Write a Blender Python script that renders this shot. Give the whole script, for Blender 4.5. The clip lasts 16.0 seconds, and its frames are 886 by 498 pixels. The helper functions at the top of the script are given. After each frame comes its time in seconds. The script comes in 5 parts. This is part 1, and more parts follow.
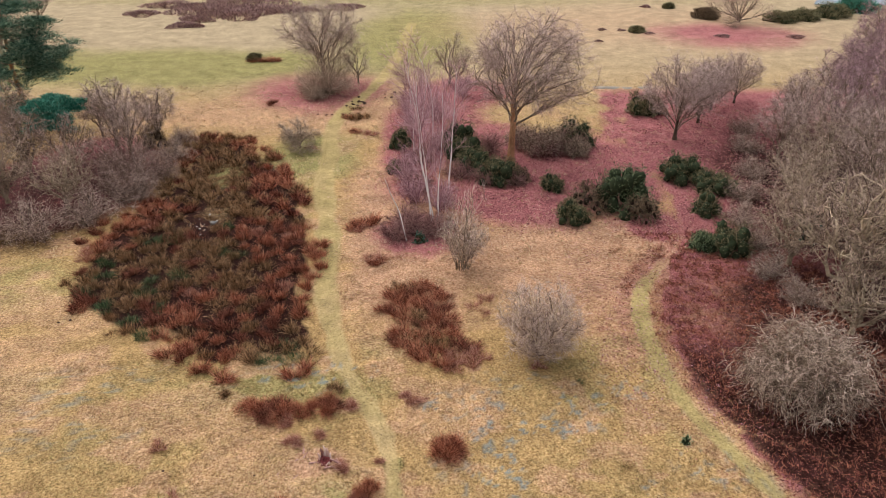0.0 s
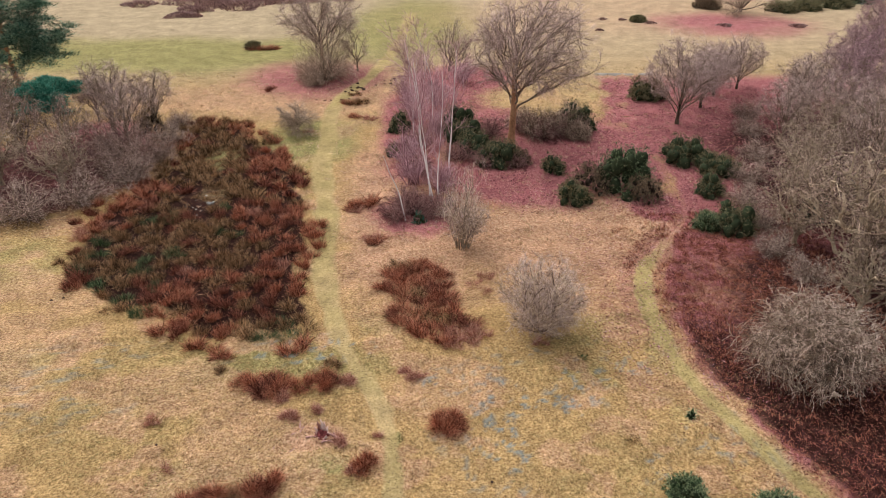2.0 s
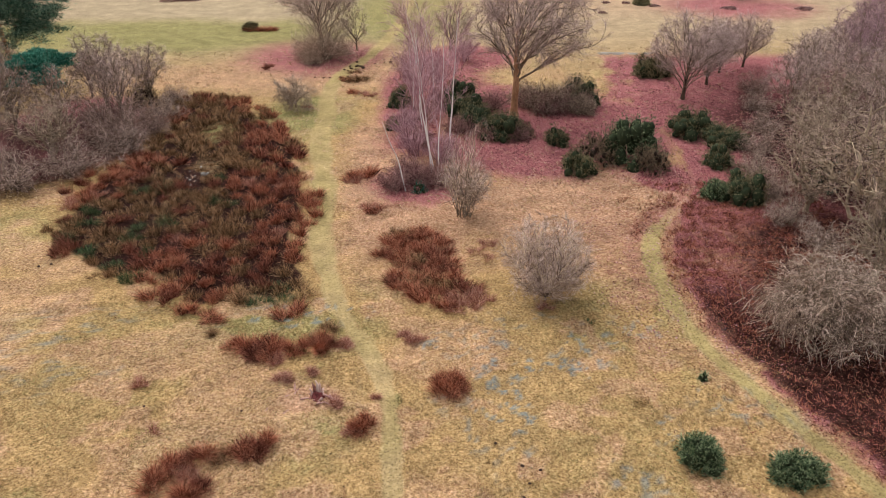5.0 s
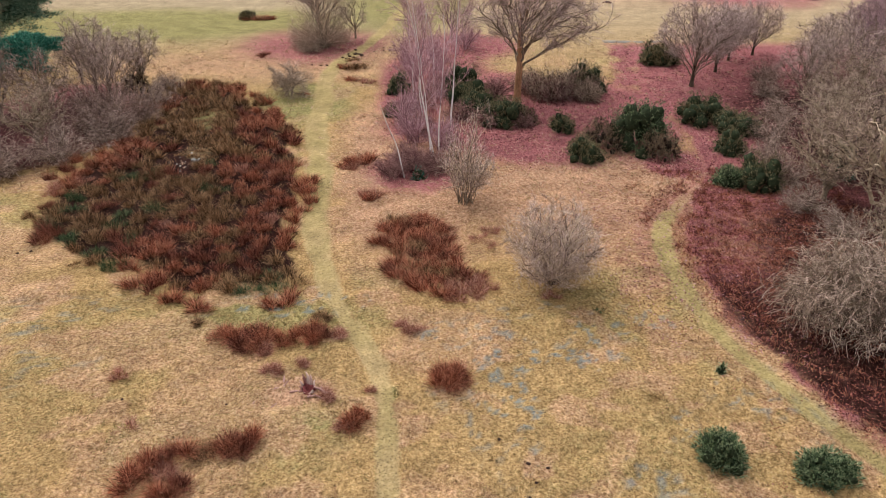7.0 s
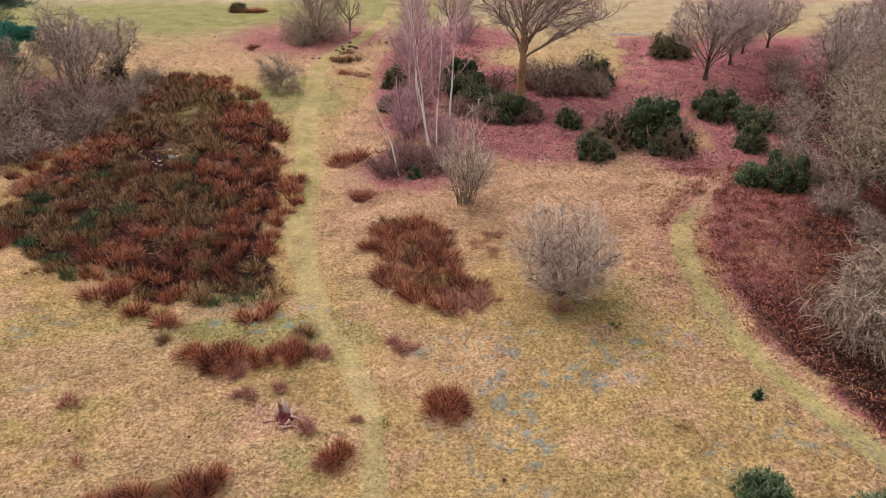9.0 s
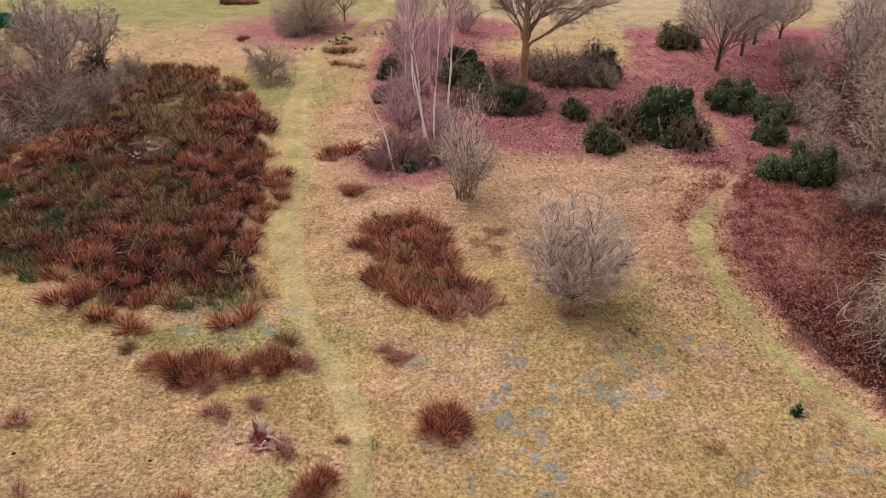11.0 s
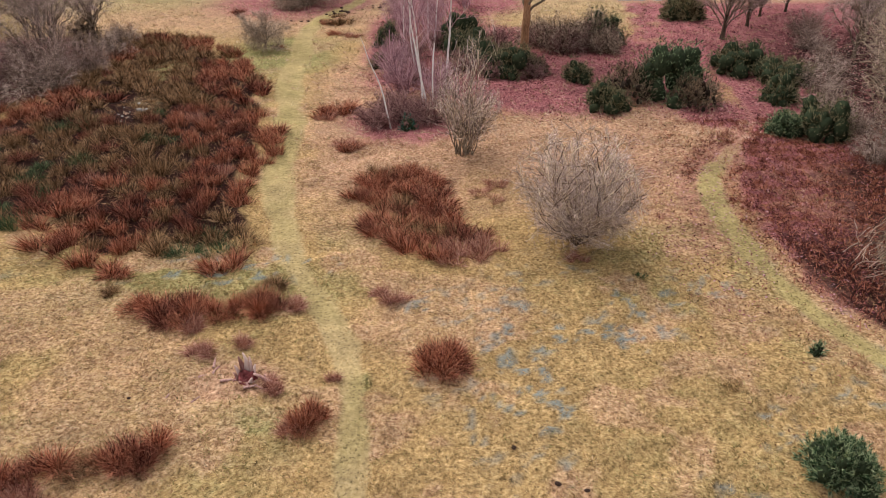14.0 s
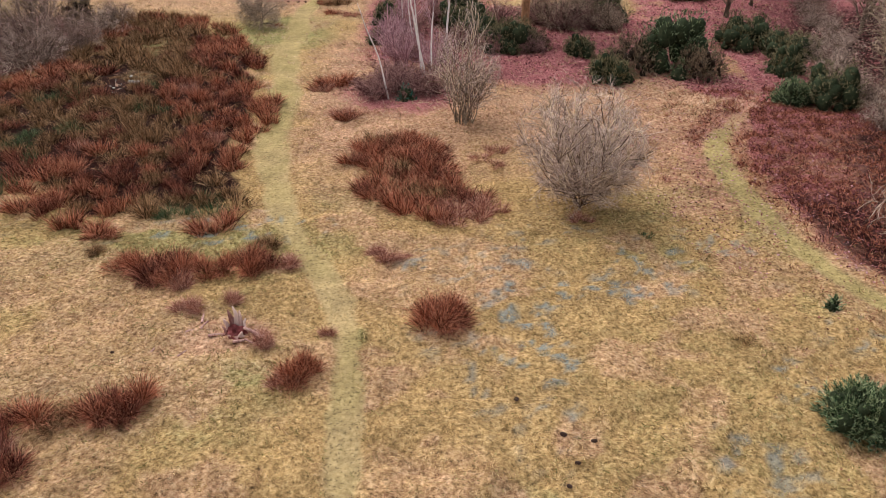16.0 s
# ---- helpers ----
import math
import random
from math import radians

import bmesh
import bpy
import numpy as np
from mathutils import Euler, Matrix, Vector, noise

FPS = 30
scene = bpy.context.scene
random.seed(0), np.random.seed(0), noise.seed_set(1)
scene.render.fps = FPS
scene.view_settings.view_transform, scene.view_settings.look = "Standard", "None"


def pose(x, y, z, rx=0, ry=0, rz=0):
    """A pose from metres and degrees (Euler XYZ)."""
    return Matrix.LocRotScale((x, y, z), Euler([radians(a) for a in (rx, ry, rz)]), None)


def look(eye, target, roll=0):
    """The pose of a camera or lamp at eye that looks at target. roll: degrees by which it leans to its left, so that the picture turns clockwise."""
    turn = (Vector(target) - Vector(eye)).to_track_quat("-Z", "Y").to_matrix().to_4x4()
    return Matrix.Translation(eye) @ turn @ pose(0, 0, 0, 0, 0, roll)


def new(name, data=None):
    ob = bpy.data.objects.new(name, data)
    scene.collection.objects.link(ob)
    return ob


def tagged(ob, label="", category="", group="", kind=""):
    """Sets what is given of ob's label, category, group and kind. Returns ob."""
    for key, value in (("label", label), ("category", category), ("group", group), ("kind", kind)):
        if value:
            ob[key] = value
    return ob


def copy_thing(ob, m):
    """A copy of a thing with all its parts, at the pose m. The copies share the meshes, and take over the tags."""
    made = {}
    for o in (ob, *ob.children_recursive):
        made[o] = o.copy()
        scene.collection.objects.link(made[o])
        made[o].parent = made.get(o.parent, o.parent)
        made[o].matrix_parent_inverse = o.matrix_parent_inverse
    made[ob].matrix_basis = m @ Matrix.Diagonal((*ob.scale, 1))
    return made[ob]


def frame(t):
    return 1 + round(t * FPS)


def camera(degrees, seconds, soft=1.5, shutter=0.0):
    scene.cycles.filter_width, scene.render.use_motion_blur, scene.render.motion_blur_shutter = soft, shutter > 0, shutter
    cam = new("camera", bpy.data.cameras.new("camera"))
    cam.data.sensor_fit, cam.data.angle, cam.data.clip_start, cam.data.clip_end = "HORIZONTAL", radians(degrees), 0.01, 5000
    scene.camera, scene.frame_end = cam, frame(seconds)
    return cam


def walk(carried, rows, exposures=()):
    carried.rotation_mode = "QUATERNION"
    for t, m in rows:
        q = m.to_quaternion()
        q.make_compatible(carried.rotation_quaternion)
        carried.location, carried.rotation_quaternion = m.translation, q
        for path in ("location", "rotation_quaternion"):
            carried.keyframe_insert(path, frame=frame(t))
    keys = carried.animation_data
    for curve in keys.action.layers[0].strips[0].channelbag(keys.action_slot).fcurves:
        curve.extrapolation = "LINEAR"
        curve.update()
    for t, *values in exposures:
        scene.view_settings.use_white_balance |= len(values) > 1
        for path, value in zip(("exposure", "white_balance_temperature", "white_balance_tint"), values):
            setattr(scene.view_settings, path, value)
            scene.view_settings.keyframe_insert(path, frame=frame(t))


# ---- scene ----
cam = camera(62.03, 16.0, soft=0.8)
PATH = [
    (0.0, 0.000, -0.000, 26.000, -0.017, -28.471, 0.307),
    (0.5, -0.009, -0.016, 25.594, -0.018, -28.472, 0.303),
    (1.0, -0.006, -0.011, 25.184, -0.020, -28.464, 0.297),
    (1.5, 0.004, -0.005, 24.755, -0.029, -28.464, 0.297),
    (2.0, -0.003, 0.005, 24.328, -0.031, -28.467, 0.303),
    (2.5, -0.011, 0.004, 23.910, -0.021, -28.469, 0.304),
    (3.0, -0.026, 0.021, 23.505, -0.006, -28.468, 0.299),
    (3.5, -0.030, 0.033, 23.056, -0.000, -28.477, 0.295),
    (4.0, -0.036, 0.097, 22.609, 0.010, -28.481, 0.286),
    (4.5, -0.046, 0.190, 22.192, 0.018, -28.487, 0.280),
    (5.0, -0.040, 0.359, 21.761, 0.009, -28.502, 0.284),
    (5.5, -0.033, 0.600, 21.332, 0.021, -28.506, 0.282),
    (6.0, -0.022, 0.939, 20.905, 0.050, -28.518, 0.277),
    (6.5, -0.007, 1.395, 20.481, 0.084, -28.532, 0.270),
    (7.0, 0.012, 1.980, 20.058, 0.112, -28.544, 0.265),
    (7.5, 0.034, 2.711, 19.637, 0.124, -28.549, 0.263),
    (8.0, 0.060, 3.563, 19.216, 0.120, -28.548, 0.270),
    (8.5, 0.096, 4.509, 18.814, 0.116, -28.541, 0.260),
    (9.0, 0.140, 5.688, 18.386, 0.108, -28.542, 0.256),
    (9.5, 0.173, 6.744, 17.963, 0.095, -28.533, 0.253),
    (10.0, 0.187, 7.561, 17.548, 0.064, -28.511, 0.246),
    (10.5, 0.188, 8.145, 17.132, 0.028, -28.485, 0.237),
    (11.0, 0.182, 8.502, 16.709, -0.003, -28.463, 0.230),
    (11.5, 0.176, 8.639, 16.269, -0.016, -28.453, 0.227),
    (12.0, 0.173, 8.669, 15.819, -0.016, -28.457, 0.234),
    (12.5, 0.176, 8.666, 15.402, -0.022, -28.459, 0.240),
    (13.0, 0.198, 8.646, 14.945, -0.019, -28.455, 0.237),
    (13.5, 0.214, 8.654, 14.511, -0.017, -28.447, 0.244),
    (14.0, 0.227, 8.685, 14.048, -0.009, -28.445, 0.245),
    (14.5, 0.249, 8.752, 13.614, -0.007, -28.434, 0.244),
    (15.0, 0.256, 8.784, 13.141, -0.012, -28.431, 0.255),
    (15.5, 0.255, 8.820, 12.688, -0.022, -28.420, 0.282),
    (16.0, 0.246, 8.853, 12.246, -0.036, -28.430, 0.297),
]
walk(cam, [(t, pose(x, y, z, 0, 0, yaw) @ pose(0, 0, 0, 90 + pitch) @ pose(0, 0, 0, 0, 0, -roll))
           for t, x, y, z, yaw, pitch, roll in PATH], exposures=[(0.0, 0.72, 6500, 10), (16.0, 0.72, 6500, 10)])

# ---- light: an overcast winter day ----
SUN_ELEV, SUN_TURN = 55.0, 320.0
world = bpy.data.worlds.new("overcast_sky")
scene.world = world
world.use_nodes = True
wn, wl = world.node_tree.nodes, world.node_tree.links
sky = wn.new("ShaderNodeTexSky")
sky.sky_type, sky.sun_disc = "NISHITA", False
sky.sun_elevation, sky.sun_rotation = radians(SUN_ELEV), radians(SUN_TURN)
sky.air_density, sky.dust_density, sky.ozone_density = 1.0, 4.0, 1.0
grey = wn.new("ShaderNodeHueSaturation")
grey.inputs["Saturation"].default_value = 0.18
wl.new(sky.outputs[0], grey.inputs["Color"])
wl.new(grey.outputs[0], wn["Background"].inputs["Color"])
wn["Background"].inputs["Strength"].default_value = 0.141
sun = new("sun", bpy.data.lights.new("sun", "SUN"))
sun.data.energy, sun.data.angle, sun.data.color = 0.5, radians(90), (1.0, 0.96, 0.9)
az, el = radians(SUN_TURN), radians(SUN_ELEV)
sun.matrix_basis = look((0, 0, 60), (-math.sin(az) * math.cos(el), -math.cos(az) * math.cos(el), 60 - math.sin(el)))

# ---- small tools ----
def hashed(i, j, seed):
    v = np.sin(i * 127.1 + j * 311.7 + seed * 74.7) * 43758.5453
    return v - np.floor(v)


def vnoise(x, y, seed=0):
    """Smooth noise from 0 to 1 with cells of one metre."""
    i, j = np.floor(x), np.floor(y)
    u, v = x - i, y - j
    u, v = u * u * (3 - 2 * u), v * v * (3 - 2 * v)
    a, b = hashed(i, j, seed), hashed(i + 1, j, seed)
    c, d = hashed(i, j + 1, seed), hashed(i + 1, j + 1, seed)
    return (a * (1 - u) + b * u) * (1 - v) + (c * (1 - u) + d * u) * v


def fbm(x, y, size, seed=0, octaves=3):
    x, y = np.asarray(x, float) / size, np.asarray(y, float) / size
    total, weight = 0.0, 0.0
    for o in range(octaves):
        total = total + vnoise(x * 2**o, y * 2**o, seed + o) * 0.5**o
        weight += 0.5**o
    return total / weight


def smooth(v, lo, hi):
    u = np.clip((np.asarray(v, float) - lo) / (hi - lo), 0, 1)
    return u * u * (3 - 2 * u)


def ground_z(x, y):
    """The lie of the land: gentle swells, nearly level."""
    return 0.5 * (fbm(x, y, 18.0, 3, 2) - 0.5) + 0.16 * (fbm(x, y, 3.0, 8, 2) - 0.5)


def tuft_z(x, y):
    """The small hummocks of the turf."""
    near = np.hypot(x, y - 30) < 70
    return ((fbm(x, y, 0.7, 91, 2) - 0.5) * 0.26 + (fbm(x, y, 0.34, 93, 2) - 0.5) * 0.16) * near


def gz(x, y):
    return float(ground_z(np.array([x]), np.array([y]))[0])


def mesh_of(name, verts, faces, material, smooth_faces=False):
    """A mesh from arrays: verts (n, 3), and faces as a list of (n, k) arrays."""
    me = bpy.data.meshes.new(name)
    verts = np.asarray(verts, np.float32)
    faces = [np.asarray(f, np.int32) for f in faces if len(f)]
    loops = np.concatenate([f.ravel() for f in faces])
    counts = np.concatenate([np.full(len(f), f.shape[1], np.int32) for f in faces])
    me.vertices.add(len(verts))
    me.vertices.foreach_set("co", verts.ravel())
    me.loops.add(len(loops))
    me.loops.foreach_set("vertex_index", loops)
    me.polygons.add(len(counts))
    me.polygons.foreach_set("loop_start", np.concatenate([[0], np.cumsum(counts)[:-1]]).astype(np.int32))
    me.polygons.foreach_set("loop_total", counts)
    if smooth_faces:
        me.polygons.foreach_set("use_smooth", np.ones(len(counts), bool))
    me.update(calc_edges=True)
    me.materials.append(material)
    return me


def part(name, me, parent, label=""):
    ob = new(name, me)
    ob.parent = parent
    return tagged(ob, label)


def thing(name, label, category, group="", kind=""):
    return tagged(new(name), label, category, group, kind)


def unit(v):
    return v / np.maximum(np.linalg.norm(v, axis=-1, keepdims=True), 1e-9)


def across(d, rng):
    """A random unit direction square to each d."""
    r = rng.normal(size=d.shape)
    return unit(r - d * (r * d).sum(-1, keepdims=True))


def tubes(paths, radii, sides):
    """Tapered tubes along many paths at once: paths (n, m, 3), radii (n, m)."""
    n, m, _ = paths.shape
    d = unit(paths[:, -1] - paths[:, 0])
    ref = np.where(np.abs(d[:, 2:3]) < 0.9, np.array([[0, 0, 1.0]]), np.array([[1.0, 0, 0]]))
    a = unit(np.cross(d, ref))
    b = np.cross(d, a)
    th = np.arange(sides) * 2 * np.pi / sides
    ring = np.cos(th)[None, :, None] * a[:, None] + np.sin(th)[None, :, None] * b[:, None]
    v = paths[:, :, None] + radii[:, :, None, None] * ring[:, None]
    ids = np.arange(n * m * sides).reshape(n, m, sides)
    nxt = np.roll(ids, -1, axis=2)
    f = np.stack([ids[:, :-1], nxt[:, :-1], nxt[:, 1:], ids[:, 1:]], -1).reshape(-1, 4)
    return v.reshape(-1, 3), f


def cones(paths, radii):
    """Fine twigs, each a slender three-sided spike."""
    n = len(paths)
    p, q = paths[:, 0], paths[:, -1]
    d = unit(q - p)
    ref = np.where(np.abs(d[:, 2:3]) < 0.9, np.array([[0, 0, 1.0]]), np.array([[1.0, 0, 0]]))
    a = unit(np.cross(d, ref))
    b = np.cross(d, a)
    r = radii[:, :1]
    v = np.concatenate([p + r * a, p + r * (-0.5 * a + 0.866 * b), p + r * (-0.5 * a - 0.866 * b), q])
    i = np.arange(n)
    return v, np.concatenate([np.stack([i, i + n, i + 3 * n], 1), np.stack([i + n, i + 2 * n, i + 3 * n], 1), np.stack([i + 2 * n, i, i + 3 * n], 1)])


def twiggy(tube, cone):
    """Tubes and cones in one: verts, and the two kinds of faces."""
    return np.concatenate([tube[0], cone[0]]), [tube[1], cone[1] + len(tube[0])]


def joined(*pieces):
    """Several (verts, faces) of one face size as one."""
    vs, fs, k = [], [], 0
    for v, f in pieces:
        vs.append(v)
        fs.append(f + k)
        k += len(v)
    return np.concatenate(vs), np.concatenate(fs)


def sprout(rng, paths, radii, n, s0, s1, angle, spread, length, m, r0, r1, curl=0.15, up=0.0, fall=0.5):
    """n side shoots on each path. angle: away from the parent, degrees; up: bends to the sky; fall: shorter towards the tip."""
    count, pm, _ = paths.shape
    s = s0 + (s1 - s0) * (np.arange(n)[None] + rng.uniform(0, 1, (count, n))) / n
    k = np.clip((s * (pm - 1)).astype(int), 0, pm - 2)
    w = (s * (pm - 1) - k)[..., None]
    row = np.arange(count)[:, None]
    a, b = paths[row, k], paths[row, k + 1]
    start = (a * (1 - w) + b * w).reshape(-1, 3)
    along = unit(b - a).reshape(-1, 3)
    rad = (radii[row, k] * (1 - w[..., 0]) + radii[row, k + 1] * w[..., 0]).ravel()
    th = np.radians(rng.uniform(*angle, len(start)) if isinstance(angle, tuple) else angle + spread * rng.normal(size=len(start)))[:, None]
    d = along * np.cos(th) + across(along, rng) * np.sin(th)
    size = length * (1 - fall * s.ravel()) * rng.uniform(0.65, 1.35, len(start))
    p, pts = start.copy(), [start]
    for _ in range(m - 1):
        d = unit(d + curl * rng.normal(size=d.shape) + np.array([0, 0, up]))
        p = p + d * (size / (m - 1))[:, None]
        pts.append(p)
    first = np.minimum(rad * 0.8, r0 * rng.uniform(0.75, 1.2, len(start)))
    taper = np.linspace(0, 1, m)[None]
    return np.stack(pts, 1), first[:, None] * (1 - taper) + np.minimum(first[:, None], r1) * taper


def stems(rng, starts, dirs, lengths, m, r0, r1, curl=0.08, up=0.0):
    p, d = np.asarray(starts, float), unit(np.asarray(dirs, float))
    lengths, pts = np.asarray(lengths, float), [np.asarray(starts, float)]
    for _ in range(m - 1):
        d = unit(d + curl * rng.normal(size=d.shape) + np.array([0, 0, up]))
        p = p + d * (lengths / (m - 1))[:, None]
        pts.append(p)
    t = np.linspace(0, 1, m)[None]
    r0 = np.asarray(r0, float) * np.ones(len(lengths))
    return np.stack(pts, 1), r0[:, None] * (1 - t) ** 0.8 + r1 * t


def blades(rng, base, lean, length, width, bend=0.5, segs=2):
    """Grass-like blades: base (n, 3), lean (n, 3) unit directions, each curving over to the side that it leans to."""
    n = len(base)
    side = unit(np.cross(lean, rng.normal(size=(n, 3))))
    flat = lean * np.array([1, 1, 0.0])
    p, d, rows = base, lean, []
    for i in range(segs):
        w = (width * (1 - 0.45 * i / segs))[:, None] * 0.5
        rows += [p - side * w, p + side * w]
        d = unit(d + bend * (flat * 1.0 + np.array([0, 0, -0.35]) * (i + 0.3)))
        p = p + d * (length / segs)[:, None]
    v = np.concatenate(rows + [p])
    i = np.arange(n)
    quads = [np.stack([i + 2 * k * n, i + (2 * k + 1) * n, i + (2 * k + 3) * n, i + (2 * k + 2) * n], 1) for k in range(segs - 1)]
    tip = np.stack([i + 2 * (segs - 1) * n, i + (2 * segs - 1) * n, i + 2 * segs * n], 1)
    return v, (np.concatenate(quads) if quads else np.zeros((0, 4), int)), tip


def poly_mask(x, y, pts):
    """Whether points lie inside a polygon."""
    inside = np.zeros(np.shape(x), bool)
    for (x0, y0), (x1, y1) in zip(pts, pts[1:] + pts[:1]):
        cross = (y0 > y) != (y1 > y)
        inside ^= cross & (x < (x1 - x0) * (y - y0) / (y1 - y0 + 1e-12) + x0)
    return inside


def line_dist(x, y, pts):
    """Distance to a polyline."""
    best = np.full(np.shape(x), 1e9)
    for (x0, y0), (x1, y1) in zip(pts, pts[1:]):
        dx, dy = x1 - x0, y1 - y0
        u = np.clip(((x - x0) * dx + (y - y0) * dy) / (dx * dx + dy * dy), 0, 1)
        best = np.minimum(best, np.hypot(x - x0 - u * dx, y - y0 - u * dy))
    return best


def curve_through(pts, step=0.5):
    """A smooth line through the given points."""
    p = np.array(pts, float)
    p = np.concatenate([[2 * p[0] - p[1]], p, [2 * p[-1] - p[-2]]])
    out = []
    for i in range(1, len(p) - 2):
        n = max(2, int(np.linalg.norm(p[i + 1] - p[i]) / step))
        for u in np.arange(n) / n:
            out.append(0.5 * (2 * p[i] + (p[i + 1] - p[i - 1]) * u + (2 * p[i - 1] - 5 * p[i] + 4 * p[i + 1] - p[i + 2]) * u**2
                              + (3 * p[i] - p[i - 1] - 3 * p[i + 1] + p[i + 2]) * u**3))
    return [tuple(q) for q in out] + [tuple(p[-2])]


# ---- materials ----
def mat(name, dark, mid, light, scale=4.0, rough=0.85, bump=0.3, vary="", amount=0.5, spec=0.04, stretch=(1, 1, 1), span=0.2):
    """Three tones by two scales of noise; vary: each object or each loose piece lighter or darker."""
    m = bpy.data.materials.new(name)
    m.use_nodes = True
    nt = m.node_tree
    nd, lk = nt.nodes, nt.links
    bsdf = nd["Principled BSDF"]
    co = nd.new("ShaderNodeTexCoord")
    mp = nd.new("ShaderNodeMapping")
    mp.inputs["Scale"].default_value = stretch
    lk.new(co.outputs["Object"], mp.inputs["Vector"])
    big, fine = nd.new("ShaderNodeTexNoise"), nd.new("ShaderNodeTexNoise")
    big.inputs["Scale"].default_value, fine.inputs["Scale"].default_value = scale, scale * 7
    big.inputs["Detail"].default_value, fine.inputs["Detail"].default_value = 3, 4
    lk.new(mp.outputs[0], big.inputs["Vector"])
    lk.new(mp.outputs[0], fine.inputs["Vector"])
    mix = nd.new("ShaderNodeMath")
    mix.operation = "MULTIPLY_ADD"
    mix.inputs[1].default_value = 0.5
    half = nd.new("ShaderNodeMath")
    half.operation = "MULTIPLY"
    half.inputs[1].default_value = 0.5
    lk.new(fine.outputs["Fac"], half.inputs[0])
    lk.new(big.outputs["Fac"], mix.inputs[0])
    lk.new(half.outputs[0], mix.inputs[2])
    value = mix.outputs[0]
    if vary:
        src = nd.new("ShaderNodeObjectInfo").outputs["Random"] if vary == "object" else nd.new("ShaderNodeNewGeometry").outputs["Random Per Island"]
        lerp = nd.new("ShaderNodeMix")
        lerp.inputs[0].default_value = amount
        lk.new(value, lerp.inputs[2])
        lk.new(src, lerp.inputs[3])
        value = lerp.outputs[0]
    ramp = nd.new("ShaderNodeValToRGB")
    e = ramp.color_ramp.elements
    e[0].position, e[1].position = 0.5 - span, 0.5 + span
    e[0].color, e[1].color = (*dark, 1), (*light, 1)
    mid_stop = e.new(0.5)
    mid_stop.color = (*mid, 1)
    lk.new(value, ramp.inputs[0])
    lk.new(ramp.outputs[0], bsdf.inputs["Base Color"])
    bsdf.inputs["Roughness"].default_value = rough
    bsdf.inputs["Specular IOR Level"].default_value = spec
    if bump:
        bp = nd.new("ShaderNodeBump")
        bp.inputs["Strength"].default_value, bp.inputs["Distance"].default_value = bump, 0.02
        lk.new(fine.outputs["Fac"], bp.inputs["Height"])
        lk.new(bp.outputs[0], bsdf.inputs["Normal"])
    return m


STRAW = mat("dry_grass", (0.24, 0.145, 0.064), (0.5, 0.314, 0.143), (0.75, 0.54, 0.29), 0.7, 0.9, 0, "island", 0.3, span=0.14)
GREEN_GRASS = mat("green_grass", (0.1, 0.09, 0.03), (0.26, 0.22, 0.082), (0.46, 0.385, 0.17), 0.7, 0.9, 0, "island", 0.3, span=0.14)
PINK_GRASS = mat("russet_grass", (0.25, 0.122, 0.07), (0.5, 0.293, 0.165), (0.71, 0.5, 0.315), 0.7, 0.9, 0, "island", 0.3, span=0.14)
RUSH = mat("brown_rush", (0.045, 0.01, 0.006), (0.33, 0.086, 0.046), (0.74, 0.35, 0.22), 0.9, 0.8, 0, "island", 0.5, span=0.13)
RUSH_DARK = mat("dark_rush", (0.025, 0.006, 0.005), (0.17, 0.042, 0.028), (0.5, 0.21, 0.14), 0.9, 0.8, 0, "island", 0.5, span=0.13)
RUSH_PALE = mat("pale_rush", (0.16, 0.052, 0.04), (0.45, 0.19, 0.135), (0.72, 0.43, 0.32), 0.8, 0.8, 0, "island", 0.5, span=0.13)
RUSH_OLIVE = mat("olive_rush", (0.035, 0.02, 0.009), (0.22, 0.115, 0.056), (0.58, 0.36, 0.2), 0.8, 0.8, 0, "island", 0.5, span=0.13)
RUSH_GREEN = mat("green_rush", (0.015, 0.04, 0.016), (0.05, 0.1, 0.04), (0.2, 0.23, 0.12), 0.8, 0.8, 0, "island", 0.7)
LEAF = mat("fallen_leaf", (0.07, 0.015, 0.019), (0.27, 0.078, 0.084), (0.56, 0.26, 0.25), 0.7, 0.75, 0, "island", 0.8)
LEAF_TAN = mat("tan_leaf", (0.11, 0.04, 0.026), (0.25, 0.1, 0.064), (0.42, 0.22, 0.15), 0.7, 0.75, 0, "island", 0.8)
BRACKEN = mat("dead_bracken", (0.06, 0.014, 0.012), (0.25, 0.078, 0.05), (0.5, 0.21, 0.13), 0.7, 0.8, 0, "island", 0.5, span=0.15)
GORSE = mat("gorse_needles", (0.018, 0.044, 0.02), (0.1, 0.16, 0.075), (0.44, 0.5, 0.29), 2.0, 0.6, 0, "island", 0.6)
GORSE_DARK = mat("dark_gorse", (0.04, 0.036, 0.017), (0.155, 0.142, 0.072), (0.42, 0.37, 0.22), 1.4, 0.6, 0, "island", 0.7)
GORSE_BROWN = mat("browned_gorse", (0.06, 0.04, 0.028), (0.18, 0.125, 0.082), (0.4, 0.3, 0.2), 1.4, 0.7, 0, "island", 0.7)
PINE = mat("pine_needles", (0.014, 0.04, 0.028), (0.06, 0.135, 0.09), (0.25, 0.36, 0.25), 0.6, 0.6, 0, "island", 0.6)
FIR = mat("young_pine_needles", (0.012, 0.085, 0.06), (0.04, 0.2, 0.14), (0.15, 0.38, 0.28), 0.8, 0.6, 0, "island", 0.6)
HEATHER = mat("winter_heather", (0.14, 0.075, 0.072), (0.36, 0.215, 0.2), (0.54, 0.37, 0.34), 0.5, 0.85, 0, "island", 0.7)
